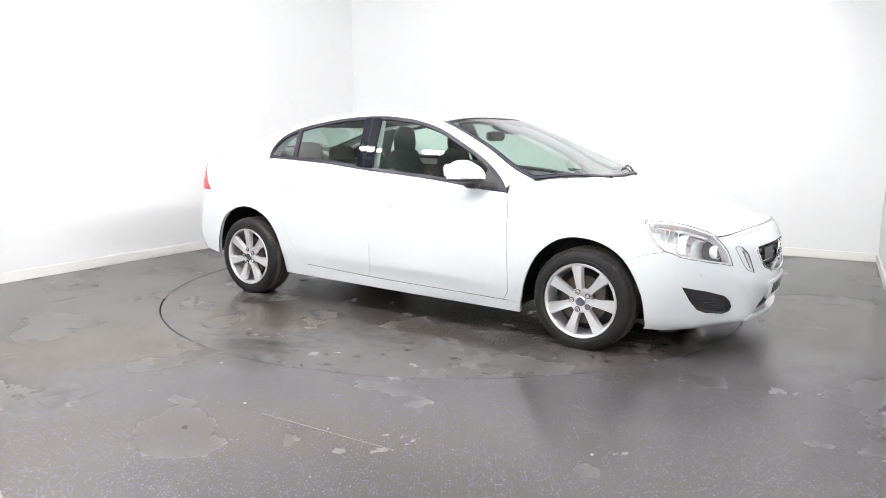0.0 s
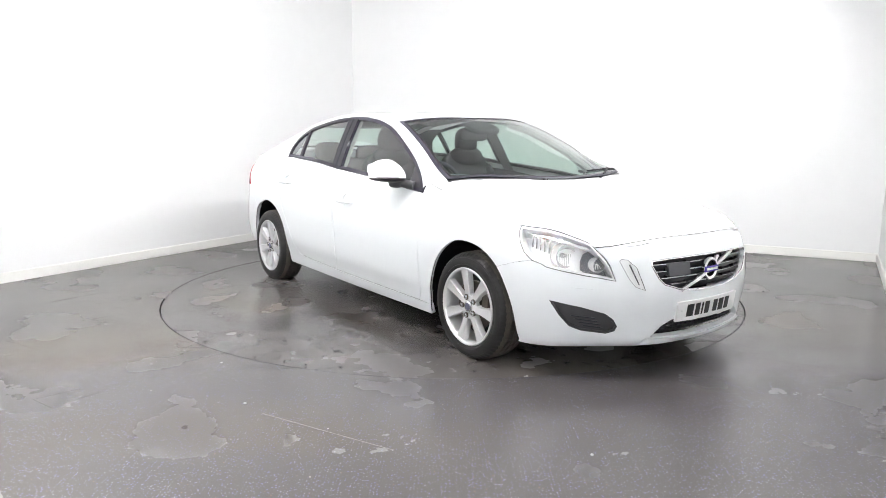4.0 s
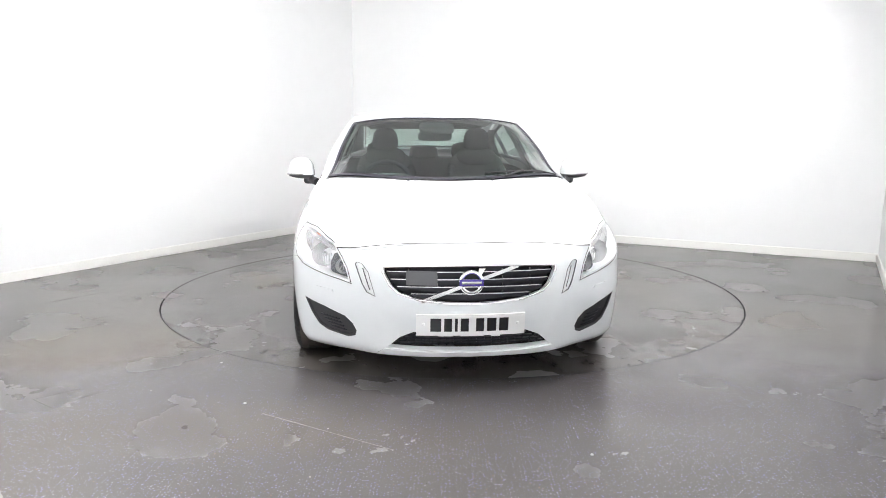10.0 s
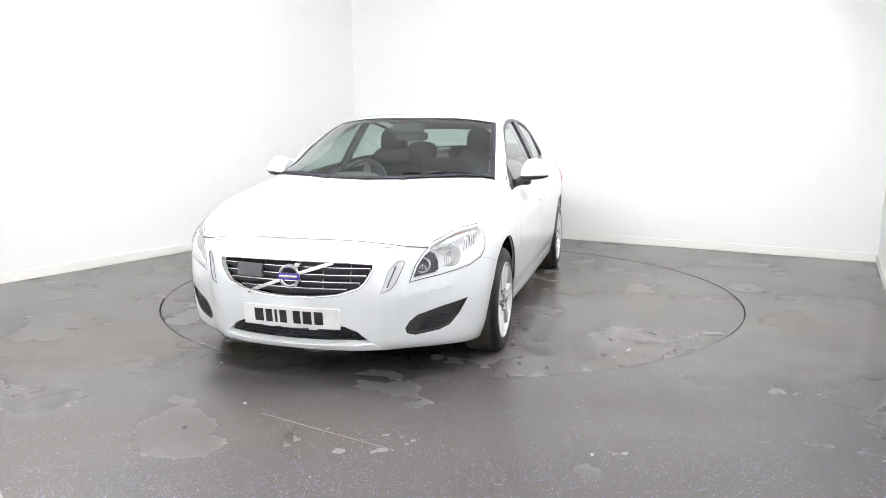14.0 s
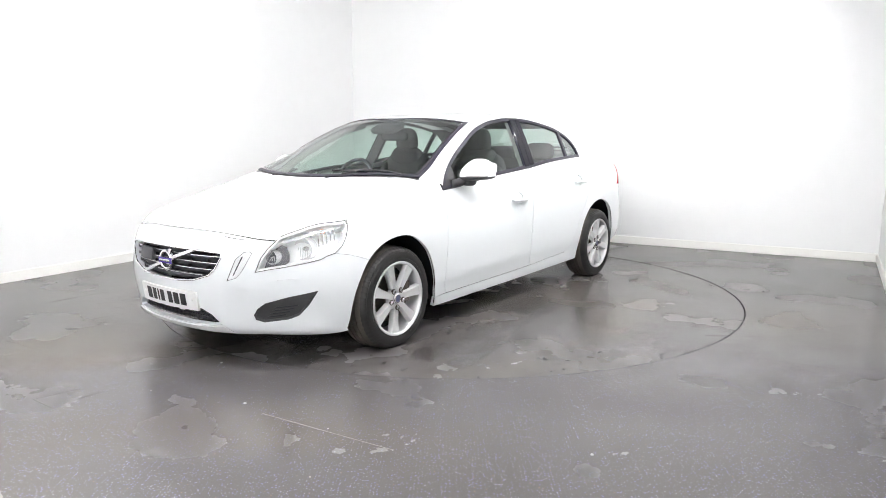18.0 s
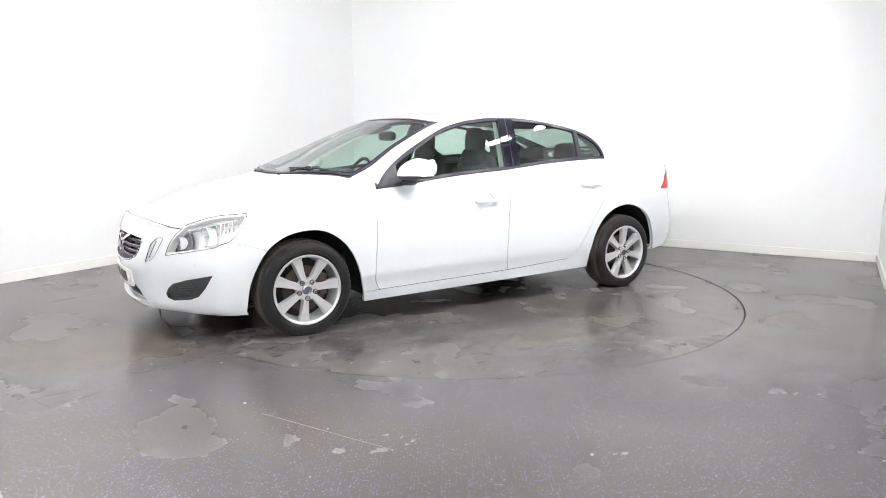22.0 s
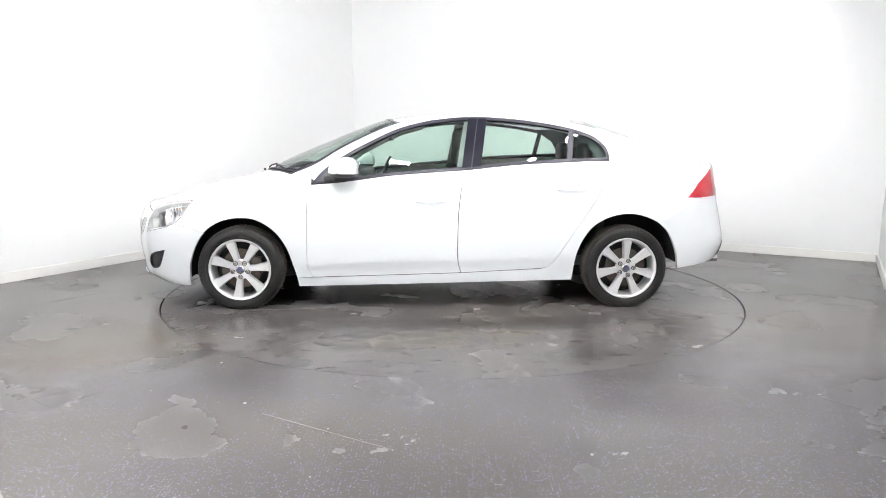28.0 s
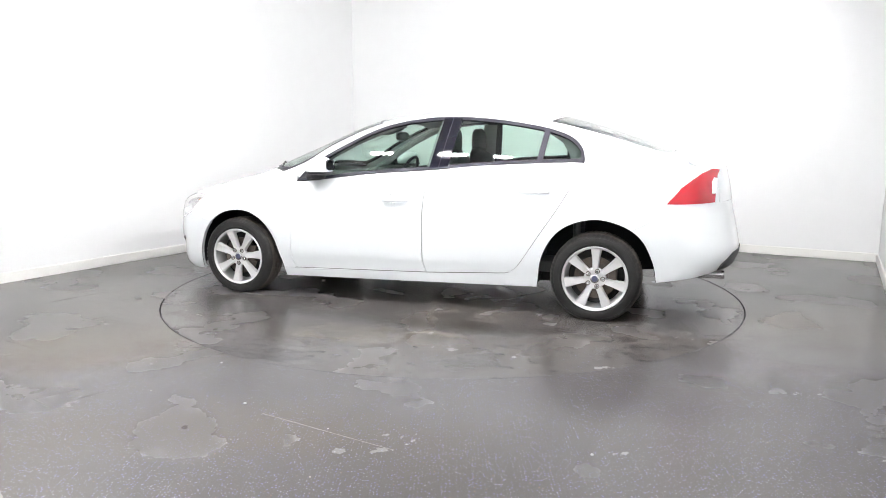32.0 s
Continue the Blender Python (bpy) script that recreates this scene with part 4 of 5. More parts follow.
    low_half = [(a, float(LOW(a))) for a in (57.0, 50, 42, 35, 28, 22, 16, 10, 5)]
    whole = b_half + low_half + [(0.0, 0.186)]
    whole = whole + [(-a, z) for a, z in whole[::-1][1:-1]]
    surface("front_bumper", FRONT, whole, [grille, intake, fog_l, flip_y(fog_l), drl_l, flip_y(drl_l)], PAINT, car, lip=0.03, aspect=50, step=0.025)
    ring = split_edges([(a / 50, z) for a, z in grille], 0.02)
    ring = front_chart(np.array([(a * 50, z) for a, z in ring + ring[:1]])) + np.array([0.001, 0, 0])
    bm = tube(bmesh.new(), [tuple(p) for p in ring], 0.005, 8)
    bmesh.ops.recalc_face_normals(bm, faces=bm.faces[:])
    part("grille_frame", bm, CHROME, car, "thin chrome grille surround")
    chin = [(-0.44, 0.196), (-0.30, 0.190), (-0.15, 0.189), (0, 0.189), (0.15, 0.189), (0.30, 0.190), (0.44, 0.196), (0.405, 0.226), (0.30, 0.217), (0.15, 0.212), (0, 0.210), (-0.15, 0.212), (-0.30, 0.217), (-0.405, 0.226)]
    surface("lower_lip", FRONT, fr(*chin), [], PAINT, car, "white lip below the lower grille", off=0.009, lip=0.014, aspect=50, step=0.02)
    surface("grille_backing", FRONT, shrink_a(grille, 0.003), [], MESHY, car, "dark recessed grille", off=-0.05, lip=0, aspect=50)
    surface("lower_grille", FRONT, intake, [], MESHY, car, "dark honeycomb lower grille", off=-0.045, lip=0, aspect=50)
    for s in (1, -1):
        def sd(loop):
            return loop if s == 1 else flip_y(loop)
        surface("fog_recess", FRONT, sd(fog_l), [], PLASTIC, car, "black plastic recess", off=-0.016, lip=0, aspect=50, step=0.03)
        for q in range(4):
            z0 = 0.276 + 0.017 * q
            rib = fr((0.60 + 0.012 * q, z0), (0.68 + 0.018 * q, z0 + 0.014), (0.68 + 0.018 * q, z0 + 0.019), (0.60 + 0.012 * q, z0 + 0.005))
            surface("fog_slat", FRONT, sd(rib), [], MESHY, car, "thin dark slat", off=-0.011, lip=0.005, aspect=50, step=0.03)
        surface("fog_surround", FRONT, sd(fog_l), [sd(shrink_a(fog_l, 0.010))], PLASTIC, car, "black plastic edge", off=-0.003, lip=0.02, aspect=50, step=0.03)
        surface("daytime_lamp", FRONT, sd(drl_l), [], CLEAR, car, "clear lens of the daytime lamp", off=0.001, lip=0.02, aspect=50, step=0.03)
        surface("daytime_lamp_seal", FRONT, sd(drl_l), [sd(shrink_a(drl_l, 0.0018))], GREYLINER, car, "grey lamp rim", off=0.002, lip=0.008, aspect=50, step=0.03)
        surface("daytime_lamp_bowl", FRONT, sd(drl_l), [], LAMPWHITE, car, "pale silver bowl", off=-0.003, lip=0, aspect=50, step=0.03)
        rib = fr((0.473, 0.505), (0.479, 0.507), (0.512, 0.606), (0.506, 0.606))
        surface("daytime_lamp_rib", FRONT, sd(rib), [], GREYLINER, car, "thin grey rib", off=-0.0015, lip=0, aspect=50, step=0.05)
        hl = surface("headlamp", FRONT, sd(lamp), [], BOWL, car, "silver headlamp bowl behind a clear cover", off=-0.085, lip=0, aspect=50, step=0.03)
        surface("seal", FRONT, sd(shrink_a(lamp, -0.0015)), [sd(shrink_a(lamp, 0.0015))], TRIM, hl, "thin dark seal", off=0.0, lip=0.002, aspect=50, step=0.03)
        surface("bezel", FRONT, sd(shrink_a(lamp, 0.0012)), [sd(shrink_a(lamp, 0.011))], BOWL, hl, "bright bezel", off=-0.002, lip=0.084, aspect=50, step=0.03)
        surface("lens", FRONT, sd(shrink_a(lamp, 0.001)), [], CLEAR, hl, "clear lamp cover", off=0.003, lip=0, aspect=50, step=0.03)
        brow = [(a, crest(a) - 0.018) for a in (55, 51, 48.5, 45, 42, 39, 37)] + [(39, crest(39) - 0.042), (43, crest(43) - 0.036), (48, crest(48) - 0.032)]
        surface("brow", FRONT, sd(brow), [], SATIN, hl, "silver upper trim", off=-0.022, lip=0.008, aspect=50, step=0.03)
        inner = [(32.6, 0.541), (35, 0.548), (38.5, 0.558), (39.8, 0.575), (39.8, 0.62), (39.0, 0.662), (37.6, 0.676), (36.0, 0.655), (34.2, 0.61), (33.3, 0.575)]
        surface("inner_cover", FRONT, sd(inner), [], GREYLINER, hl, "dark grey inner cover", off=-0.045, lip=0.01, aspect=50, step=0.03)
        for (bx, by, bz), rad in (((1.938, 0.707, 0.634), 0.060), ((2.070, 0.607, 0.5965), 0.0365)):
            mm = Matrix.Translation((bx, s * by, bz)) @ Matrix.Rotation(-math.pi / 2 + s * 0.12, 4, "Z")
            bm = lathe(bmesh.new(), [(rad * 1.0, -0.045), (rad * 1.06, -0.004), (rad * 1.02, 0.004), (rad * 0.97, 0.0), (rad * 0.85, -0.016), (rad * 0.62, -0.034), (rad * 0.2, -0.046)], 40, mm)
            part("reflector", bm, REFLECT, hl, "round mirrored bowl")
            bm = bmesh.new()
            pillow(bm, (0, -0.020, 0), (rad * 0.22, rad * 0.36, rad * 0.22), 0.9, mm)
            part("bulb", bm, SATIN, hl, "small capped bulb")
            n = 4 if rad > 0.05 else 1
            for k in range(-n, n + 1):
                u = k * rad * 0.2
                h = math.sqrt(max(0.0, (rad * 0.93) ** 2 - u * u))
                if rad > 0.05:
                    bm = tube(bmesh.new(), [mm @ Vector((u, -0.003, -h)), mm @ Vector((u, -0.003, h * 0.15))], 0.0016, 6)
                else:
                    bm = tube(bmesh.new(), [mm @ Vector((u * 2.4, -0.003, -h * 0.6)), mm @ Vector((u * 1.2, -0.012, 0))], 0.0022, 6)
                part("reflector_rib", bm, REFLECT, hl)
        bm = bmesh.new()
        pillow(bm, (1.835, s * 0.742, 0.722), (0.020, 0.014, 0.014), 0.9)
        part("indicator_bulb", bm, AMBER, hl, "amber indicator bulb")
        for k in range(5):
            x0, z0 = 1.80 + 0.022 * k, 0.722 - 0.006 * k
            yy = skin_y(x0, z0) - 0.030
            bm = tube(bmesh.new(), [(x0, s * yy, z0 - 0.05), (x0 + 0.006, s * (yy + 0.004), z0), (x0 + 0.004, s * (yy - 0.004), z0 + 0.022)], 0.004, 6)
            part("flute", bm, SATIN, hl)


def shrink_a(loop, d, aspect=50.0):
    """Shrinks a loop of (angle, height) by about d metres."""
    return [(a * aspect, z) for a, z in shrink([(a / aspect, z) for a, z in loop], d)]


build_skin()

# ---- wheels ----
AXLE_F, AXLE_R, HUB_Z = 1.388, -1.388, 0.292


def build_tyre(wheel):
    seg = 180
    prof = [(0.214, 0.705), (0.245, 0.692), (0.282, 0.698), (0.296, 0.708), (0.303, 0.722), (0.306, 0.738), (0.3062, 0.756), (0.299, 0.7565), (0.299, 0.764), (0.3065, 0.7645), (0.3065, 0.791), (0.299, 0.7915),
            (0.299, 0.799), (0.3065, 0.7995), (0.3062, 0.826), (0.299, 0.8265), (0.299, 0.834), (0.306, 0.8345), (0.3055, 0.852), (0.302, 0.868), (0.295, 0.882), (0.282, 0.894), (0.277, 0.8945), (0.2755, 0.897), (0.262, 0.9005),
            (0.248, 0.9015), (0.240, 0.8995), (0.238, 0.9015), (0.228, 0.900), (0.220, 0.893), (0.214, 0.885)]
    bm = bmesh.new()
    rings = []
    for k, (r, y) in enumerate(prof):
        ring = []
        for i in range(seg):
            a = 2 * math.pi * i / seg
            cut = 0.005 if (k in (4, 5, 19, 20) and i % 3 == 0) or (k in (9, 10, 13, 14) and i % 6 == (0 if k < 12 else 3)) else 0.0
            z = (r - cut) * math.sin(a)
            sink = max(0.0, -z - (HUB_Z - 0.003))
            ring.append(bm.verts.new(((r - cut) * math.cos(a), y - 0.8 + (0.3 * sink if y > 0.8 else -0.3 * sink), z + sink)))
        rings.append(ring)
    for p, q in zip(rings, rings[1:]):
        for i in range(seg):
            bm.faces.new((p[i], p[(i + 1) % seg], q[(i + 1) % seg], q[i]))
    ob = part("tyre", bm, RUBBER, wheel, "black road tyre with dusty tread")
    ob.data.materials.append(TREAD)
    for f in ob.data.polygons:
        c = f.center
        if c.y < 0.075 and math.hypot(c.x, c.z) > 0.292:
            f.material_index = 1
    return ob


def build_wheel(turn, bolts):
    """A wheel that faces +y, round its own hub."""
    bm = lathe(bmesh.new(), [(0.218, 0.092), (0.2205, 0.097), (0.2175, 0.1005), (0.210, 0.0995), (0.2045, 0.095), (0.2005, 0.080), (0.1965, 0.040), (0.190, -0.02), (0.188, -0.09)], 96)
    wheel = part("wheel", bm, ALLOY, car, "silver seven-spoke alloy wheel")
    build_tyre(wheel)
    for k in range(7):
        a = turn + 2 * math.pi * k / 7
        bm = bmesh.new()
        rows = []
        for r, half, y, dep in ((0.040, 0.018, 0.081, 0.030), (0.075, 0.0195, 0.086, 0.034), (0.115, 0.022, 0.089, 0.036), (0.155, 0.0265, 0.091, 0.034), (0.188, 0.032, 0.0925, 0.030), (0.204, 0.036, 0.093, 0.026)):
            rows.append([bm.verts.new((r, y + dy, w * half)) for w, dy in ((-1.12, -dep), (-1.0, -0.006), (-0.84, 0.0), (0.0, -0.003), (0.84, 0.0), (1.0, -0.006), (1.12, -dep))])
        for p, q in zip(rows, rows[1:]):
            for i in range(6):
                bm.faces.new((p[i], p[i + 1], q[i + 1], q[i]))
        bm.faces.new(rows[0])
        bm.faces.new(rows[-1][::-1])
        bmesh.ops.recalc_face_normals(bm, faces=bm.faces[:])
        bmesh.ops.rotate(bm, verts=bm.verts[:], matrix=Matrix.Rotation(-a, 3, "Y"))
        part("spoke", bm, ALLOY, wheel)
    bm = lathe(bmesh.new(), [(0.074, 0.060), (0.072, 0.078), (0.064, 0.084), (0.045, 0.083), (0.034, 0.080), (0.001, 0.080)], 48)
    part("hub", bm, ALLOY, wheel)
    bm = lathe(bmesh.new(), [(0.032, 0.078), (0.031, 0.087), (0.026, 0.090), (0.001, 0.091)], 40)
    part("centre_cap", bm, SATIN, wheel, "silver centre cap")
    bm = lathe(bmesh.new(), [(0.021, 0.0905), (0.020, 0.0925), (0.001, 0.0925)], 32)
    part("cap_disc", bm, CAPBLUE, wheel, "dull blue disc")
    for k in range(5):
        a = bolts + 2 * math.pi * k / 5
        m = Matrix.Translation((0.054 * math.cos(a), 0.0, 0.054 * math.sin(a)))
        bm = lathe(bmesh.new(), [(0.0165, 0.078), (0.0165, 0.0875), (0.012, 0.0875)], 20, m)
        part("bolt_seat", bm, STEEL, wheel)
        bm = lathe(bmesh.new(), [(0.0115, 0.076), (0.0115, 0.095), (0.009, 0.098), (0.0005, 0.098)], 6, m)
        part("wheel_bolt", bm, CHROME, wheel)
    bm = lathe(bmesh.new(), [(0.142, 0.028), (0.142, 0.040), (0.075, 0.040), (0.07, 0.060)], 56)
    part("brake_disc", bm, STEEL, wheel, "rust-tinged brake disc")
    bm = lathe(bmesh.new(), [(0.186, -0.01), (0.15, -0.02), (0.001, -0.02)], 40)
    part("brake_shield", bm, PIT, wheel, "dark backing plate", smooth=False)
    bm = bmesh.new()
    box(bm, (0.055, 0.06, 0.13), Matrix.Translation((-0.115, 0.035, 0.02)), 0.012)
    part("brake_caliper", bm, STEEL, wheel, "grey cast caliper")
    return wheel


def place_wheels():
    for x, s, turn, bolts in ((AXLE_F, 1, -83, 54), (AXLE_R, 1, 91, 36), (AXLE_F, -1, 82, 0), (AXLE_R, -1, 88, 4)):
        w = build_wheel(radians(turn), radians(bolts))
        w.matrix_basis = pose(x, s * 0.804, HUB_Z, 0, 0, 0 if s == 1 else 180)


place_wheels()


def build_under():
    for s in (1, -1):
        for line in (ARCH_F, ARCH_R):
            bm = bmesh.new()
            mid = (line[0][0] + line[-1][0]) / 2
            rows = []
            for x, z in line:
                k = 1.0
                yy = min(skin_y(min(max(x, -1.9), 1.9), z), 0.93) - 0.006
                hub = AXLE_F if mid > 0 else AXLE_R
                rows.append([bm.verts.new((x + (hub - x) * 0.008, s * (yy + 0.002), z + (0.3 - z) * 0.008)), bm.verts.new((mid + (x - mid) * 1.04, s * (yy - 0.05), z + 0.03)), bm.verts.new((mid + (x - mid) * 1.04, s * 0.50, z + 0.03))])
            for p, q in zip(rows, rows[1:]):
                for i in range(2):
                    bm.faces.new((p[i], p[i + 1], q[i + 1], q[i]))
            bm.faces.new([r[2] for r in rows])
            bmesh.ops.recalc_face_normals(bm, faces=bm.faces[:])
            part("wheel_arch_liner", bm, LINER, car, "black wheel arch liner")
    bm = bmesh.new()
    box(bm, (3.4, 1.16, 0.10), Matrix.Translation((0.1, 0, 0.240)), 0.02)
    box(bm, (1.94, 1.68, 0.09), Matrix.Translation((0.0, 0, 0.235)), 0.02)
    box(bm, (0.4, 1.16, 0.06), Matrix.Translation((1.85, 0, 0.235)), 0.02)
    box(bm, (0.36, 1.2, 0.06), Matrix.Translation((-1.95, 0, 0.40)), 0.02)
    part("underbody", bm, PIT, car, "dark underbody")
    bm = lathe(bmesh.new(), [(0.030, -0.12), (0.030, 0.06), (0.026, 0.06), (0.026, -0.12)], 24, Matrix.Translation((-2.16, 0.50, 0.300)) @ Matrix.Rotation(math.pi / 2, 4, "Z"))
    part("exhaust_tip", bm, SATIN, car, "satin steel exhaust tip")
    surface("diffuser", REAR, [(36, 0.352), (34, 0.40), (25, 0.455), (0, 0.46), (-25, 0.455), (-34, 0.40), (-36, 0.352)], [], PLASTIC, car, "black lower valance", off=0.006, lip=0.02, aspect=50, step=0.05)


build_under()


def build_mirrors():
    for s in (1, -1):
        def shell(base, top, drop, grow):
            """A shell over the mirror's plan: v runs out from the body, its front edge sweeps back."""
            bm = bmesh.new()
            rows = []
            n, m = 18, 28
            for i in range(n + 1):
                v = i / n
                w = 1 - abs(2 * v - 1) ** 2.6
                w = max(w, 0.0) ** 0.42
                y = 0.862 + 0.178 * v
                front, rear = 0.762 - 0.090 * v ** 1.7 + grow, 0.528 + 0.012 * v - grow
                mid, half = (front + rear) / 2, (front - rear) / 2 * (0.55 + 0.45 * w)
                ring = []
                for k in range(m + 1):
                    q = math.pi * k / m
                    cx, sz = math.cos(q), math.sin(q)
                    px = math.copysign(abs(cx) ** 0.62, cx)
                    lift = max(sz, 0.0) ** 0.62 * w
                    slope = 1.0 - 0.34 * max(0.0, px) - 0.06 * v
                    ring.append(bm.verts.new((mid + half * px, s * (y + 0.0 * lift), base + (top - base) * lift * slope if top > base else base + (top - base - drop * (1 - v)) * lift)))
                rows.append(ring)
            for p, q in zip(rows, rows[1:]):
                for k in range(m):
                    bm.faces.new((p[k], p[k + 1], q[k + 1], q[k]))
            for p, q in zip(rows, rows[1:]):
                bm.faces.new((p[0], q[0], q[m], p[m]))
            for r in (rows[0], rows[-1]):
                bm.faces.new(r)
            bmesh.ops.remove_doubles(bm, verts=bm.verts[:], dist=0.0004)
            bmesh.ops.recalc_face_normals(bm, faces=bm.faces[:])
            return bm
        mir = part("door_mirror", shell(0.976, 1.092, 0.0, 0.0), PAINT, car, "white door mirror on a black foot")
        part("mirror_tray", shell(0.9755, 0.955, 0.014, -0.003), PLASTIC, mir, "black lower shell")
        bm = bmesh.new()
        pillow(bm, (0.662, s * 0.895, 0.940), (0.056, 0.036, 0.028), 0.7)
        tube(bm, [(0.668, s * 0.892, 0.946), (0.72, s * 0.868, 0.940), (0.772, s * 0.834, 0.930)], 0.026, 10)
        bmesh.ops.recalc_face_normals(bm, faces=bm.faces[:])
        part("mirror_foot", bm, PLASTIC, mir, "black foot")
        bm = tube(bmesh.new(), [(0.758 - 0.090 * v ** 1.7 - 0.09 * max(0.0, v - 0.86), s * (0.862 + 0.178 * v), 0.979) for v in (0.35, 0.45, 0.55, 0.65, 0.75, 0.85, 0.93, 0.985)], 0.0055, 8)
        part("mirror_indicator", bm, SATIN, mir, "clear indicator strip")
        bm = bmesh.new()
        pillow(bm, (0.529, s * 0.951, 1.024), (0.004, 0.072, 0.040), 0.5)
        part("mirror_glass", bm, MIRROR, mir, "mirror glass")


build_mirrors()


def strip(name, z, y0, y1, half, material, parent, label="", off=0.0, lip=0.02, tilt=0.0):
    n = 12
    up = [(y0 + (y1 - y0) * k / n, z + half + tilt * (y0 + (y1 - y0) * k / n)) for k in range(n + 1)]
    dn = [(y, zz - 2 * half) for y, zz in up]
    return surface(name, FRONT, fr(*dn) + fr(*up[::-1]), [], material, parent, label, off=off, lip=lip, aspect=50, step=0.04)


def build_nose():
    back = bpy.data.objects["grille_backing"]
    for z, half in ((0.592, 0.398), (0.556, 0.380), (0.521, 0.350), (0.488, 0.285)):
        strip("grille_bar", z, -half, half, 0.0085, MESHY, back, "dark slat with a bright edge", off=-0.018, lip=0.03)
        strip("grille_bar_edge", z + 0.009, -half, half, 0.0019, SATIN, back, "thin bright edge", off=-0.016, lip=0.006)
    for y in (-0.30, -0.16, 0.16, 0.30):
        z0 = 0.475 if abs(y) < 0.2 else 0.51
        surface("grille_rib", FRONT, fr((y - 0.003, z0), (y + 0.003, z0), (y + 0.003, 0.618), (y - 0.003, 0.618)), [], MESHY, back, off=-0.028, lip=0.02, aspect=50, step=0.05)
    surface("sensor_cover", FRONT, fr((-0.306, 0.540), (-0.160, 0.538), (-0.160, 0.603), (-0.306, 0.605)), [], GREYLINER_DARK, back, "flat grey sensor cover", off=-0.006, lip=0.03, aspect=50, step=0.05)
    # slanting bar and round emblem
    for a, b in (((-0.232, 0.463), (-0.045, 0.533)), ((0.045, 0.566), (0.226, 0.626))):
        (y0, z0), (y1, z1) = a, b
        lo = [(y0 + (y1 - y0) * k / 5, z0 + (z1 - z0) * k / 5 - 0.008) for k in range(6)]
        surface("grille_sash", FRONT, fr(*lo) + fr(*[(y - 0.004, z + 0.016) for y, z in lo[::-1]]), [], SATIN, back, "bright slanting bar", off=0.004, lip=0.012, aspect=50, step=0.05)
    X = 2.302
    m = Matrix.Translation((X, 0, 0.552)) @ Matrix.Rotation(-math.pi / 2, 4, "Z")
    bm = lathe(bmesh.new(), [(0.059, -0.012), (0.059, 0.003), (0.055, 0.007), (0.047, 0.007), (0.042, 0.003), (0.042, -0.012)], 56, m)
    part("emblem", bm, CHROME, back, "round bright ring emblem")
    bm = bmesh.new()
    a = [Vector((X + d, 0.030 + u, 0.582 + w)) for d in (-0.004, 0.006) for u, w in ((0.0, 0.014), (0.012, 0.0), (0.034, 0.036), (0.004, 0.036))]
    vs = [bm.verts.new(p) for p in a]
    for f in ((0, 1, 2, 3), (7, 6, 5, 4), (0, 4, 5, 1), (1, 5, 6, 2), (2, 6, 7, 3), (3, 7, 4, 0)):
        bm.faces.new([vs[i] for i in f])
    bmesh.ops.recalc_face_normals(bm, faces=bm.faces[:])
    part("emblem_arrow", bm, CHROME, back, "bright arrow head")
    bm = bmesh.new()
    box(bm, (0.008, 0.116, 0.031), Matrix.Translation((X + 0.006, 0, 0.552)), 0.002)
    part("emblem_band", bm, BLUE, back, "dark blue band")
    bm = bmesh.new()
    box(bm, (0.003, 0.094, 0.013), Matrix.Translation((X + 0.0108, 0, 0.552)), 0.0005)
    part("emblem_strip", bm, SATIN, back, "pale strip")
    # plate with bars for its characters
    def pl(y0, y1, z0, z1):
        n = 8
        return fr(*[(y0 + (y1 - y0) * k / n, z0) for k in range(n + 1)]) + fr(*[(y1 + (y0 - y1) * k / n, z1) for k in range(n + 1)])
    plate = surface("number_plate", FRONT, pl(-0.258, 0.256, 0.300, 0.403), [], PLATEWHITE, car, "white front number plate", off=0.014, lip=0.014, aspect=50, step=0.05)
    y = -0.192
    for wide, gap in ((0.050, 0.014), (0.036, 0.014), (0.013, 0.014), (0.038, 0.034), (0.038, 0.014), (0.044, 0.014), (0.044, 0.0)):
        surface("plate_bar", FRONT, pl(y, y + wide, 0.3215, 0.3865), [], INK, plate, "black bar", off=0.0155, lip=0.001, aspect=50, step=0.05)
        y += wide + gap
    for y0, y1, z0, z1 in ((-0.155, -0.085, 0.2935, 0.297), (-0.05, 0.06, 0.2935, 0.297), (0.095, 0.14, 0.290, 0.298)):
        surface("plate_line", FRONT, pl(y0, y1, z0, z1), [], PLATEWHITE, plate, "pale line of small print", off=0.006, lip=0.001, aspect=50, step=0.05)
    for yy in (-0.226, 0.222):
        bm = lathe(bmesh.new(), [(0.007, -0.004), (0.007, 0.003), (0.005, 0.005), (0.0005, 0.005)], 16, Matrix.Translation((float(front_chart(np.array([[front_angle(yy, 0.355), 0.355]]))[0, 0]) + 0.014, yy, 0.355)) @ Matrix.Rotation(-math.pi / 2, 4, "Z"))
        part("plate_screw", bm, PLATEWHITE, plate, "white screw cap")
    low = bpy.data.objects["lower_grille"]
    for k, z in enumerate((0.238, 0.254, 0.270, 0.286)):
        strip("mesh_bar", z, -(0.375 - 0.03 * k), 0.375 - 0.03 * k, 0.003, MESHY, low, off=-0.030, lip=0.02)
    for k in range(-9, 10):
        y = k * 0.038
        z1 = 0.30 if abs(y) < 0.27 else 0.27
        if abs(y) < 0.35:
            surface("mesh_rib", FRONT, fr((y - 0.003, 0.226), (y + 0.003, 0.226), (y + 0.003, z1), (y - 0.003, z1)), [], MESHY, low, off=-0.032, lip=0.018, aspect=50, step=0.06)
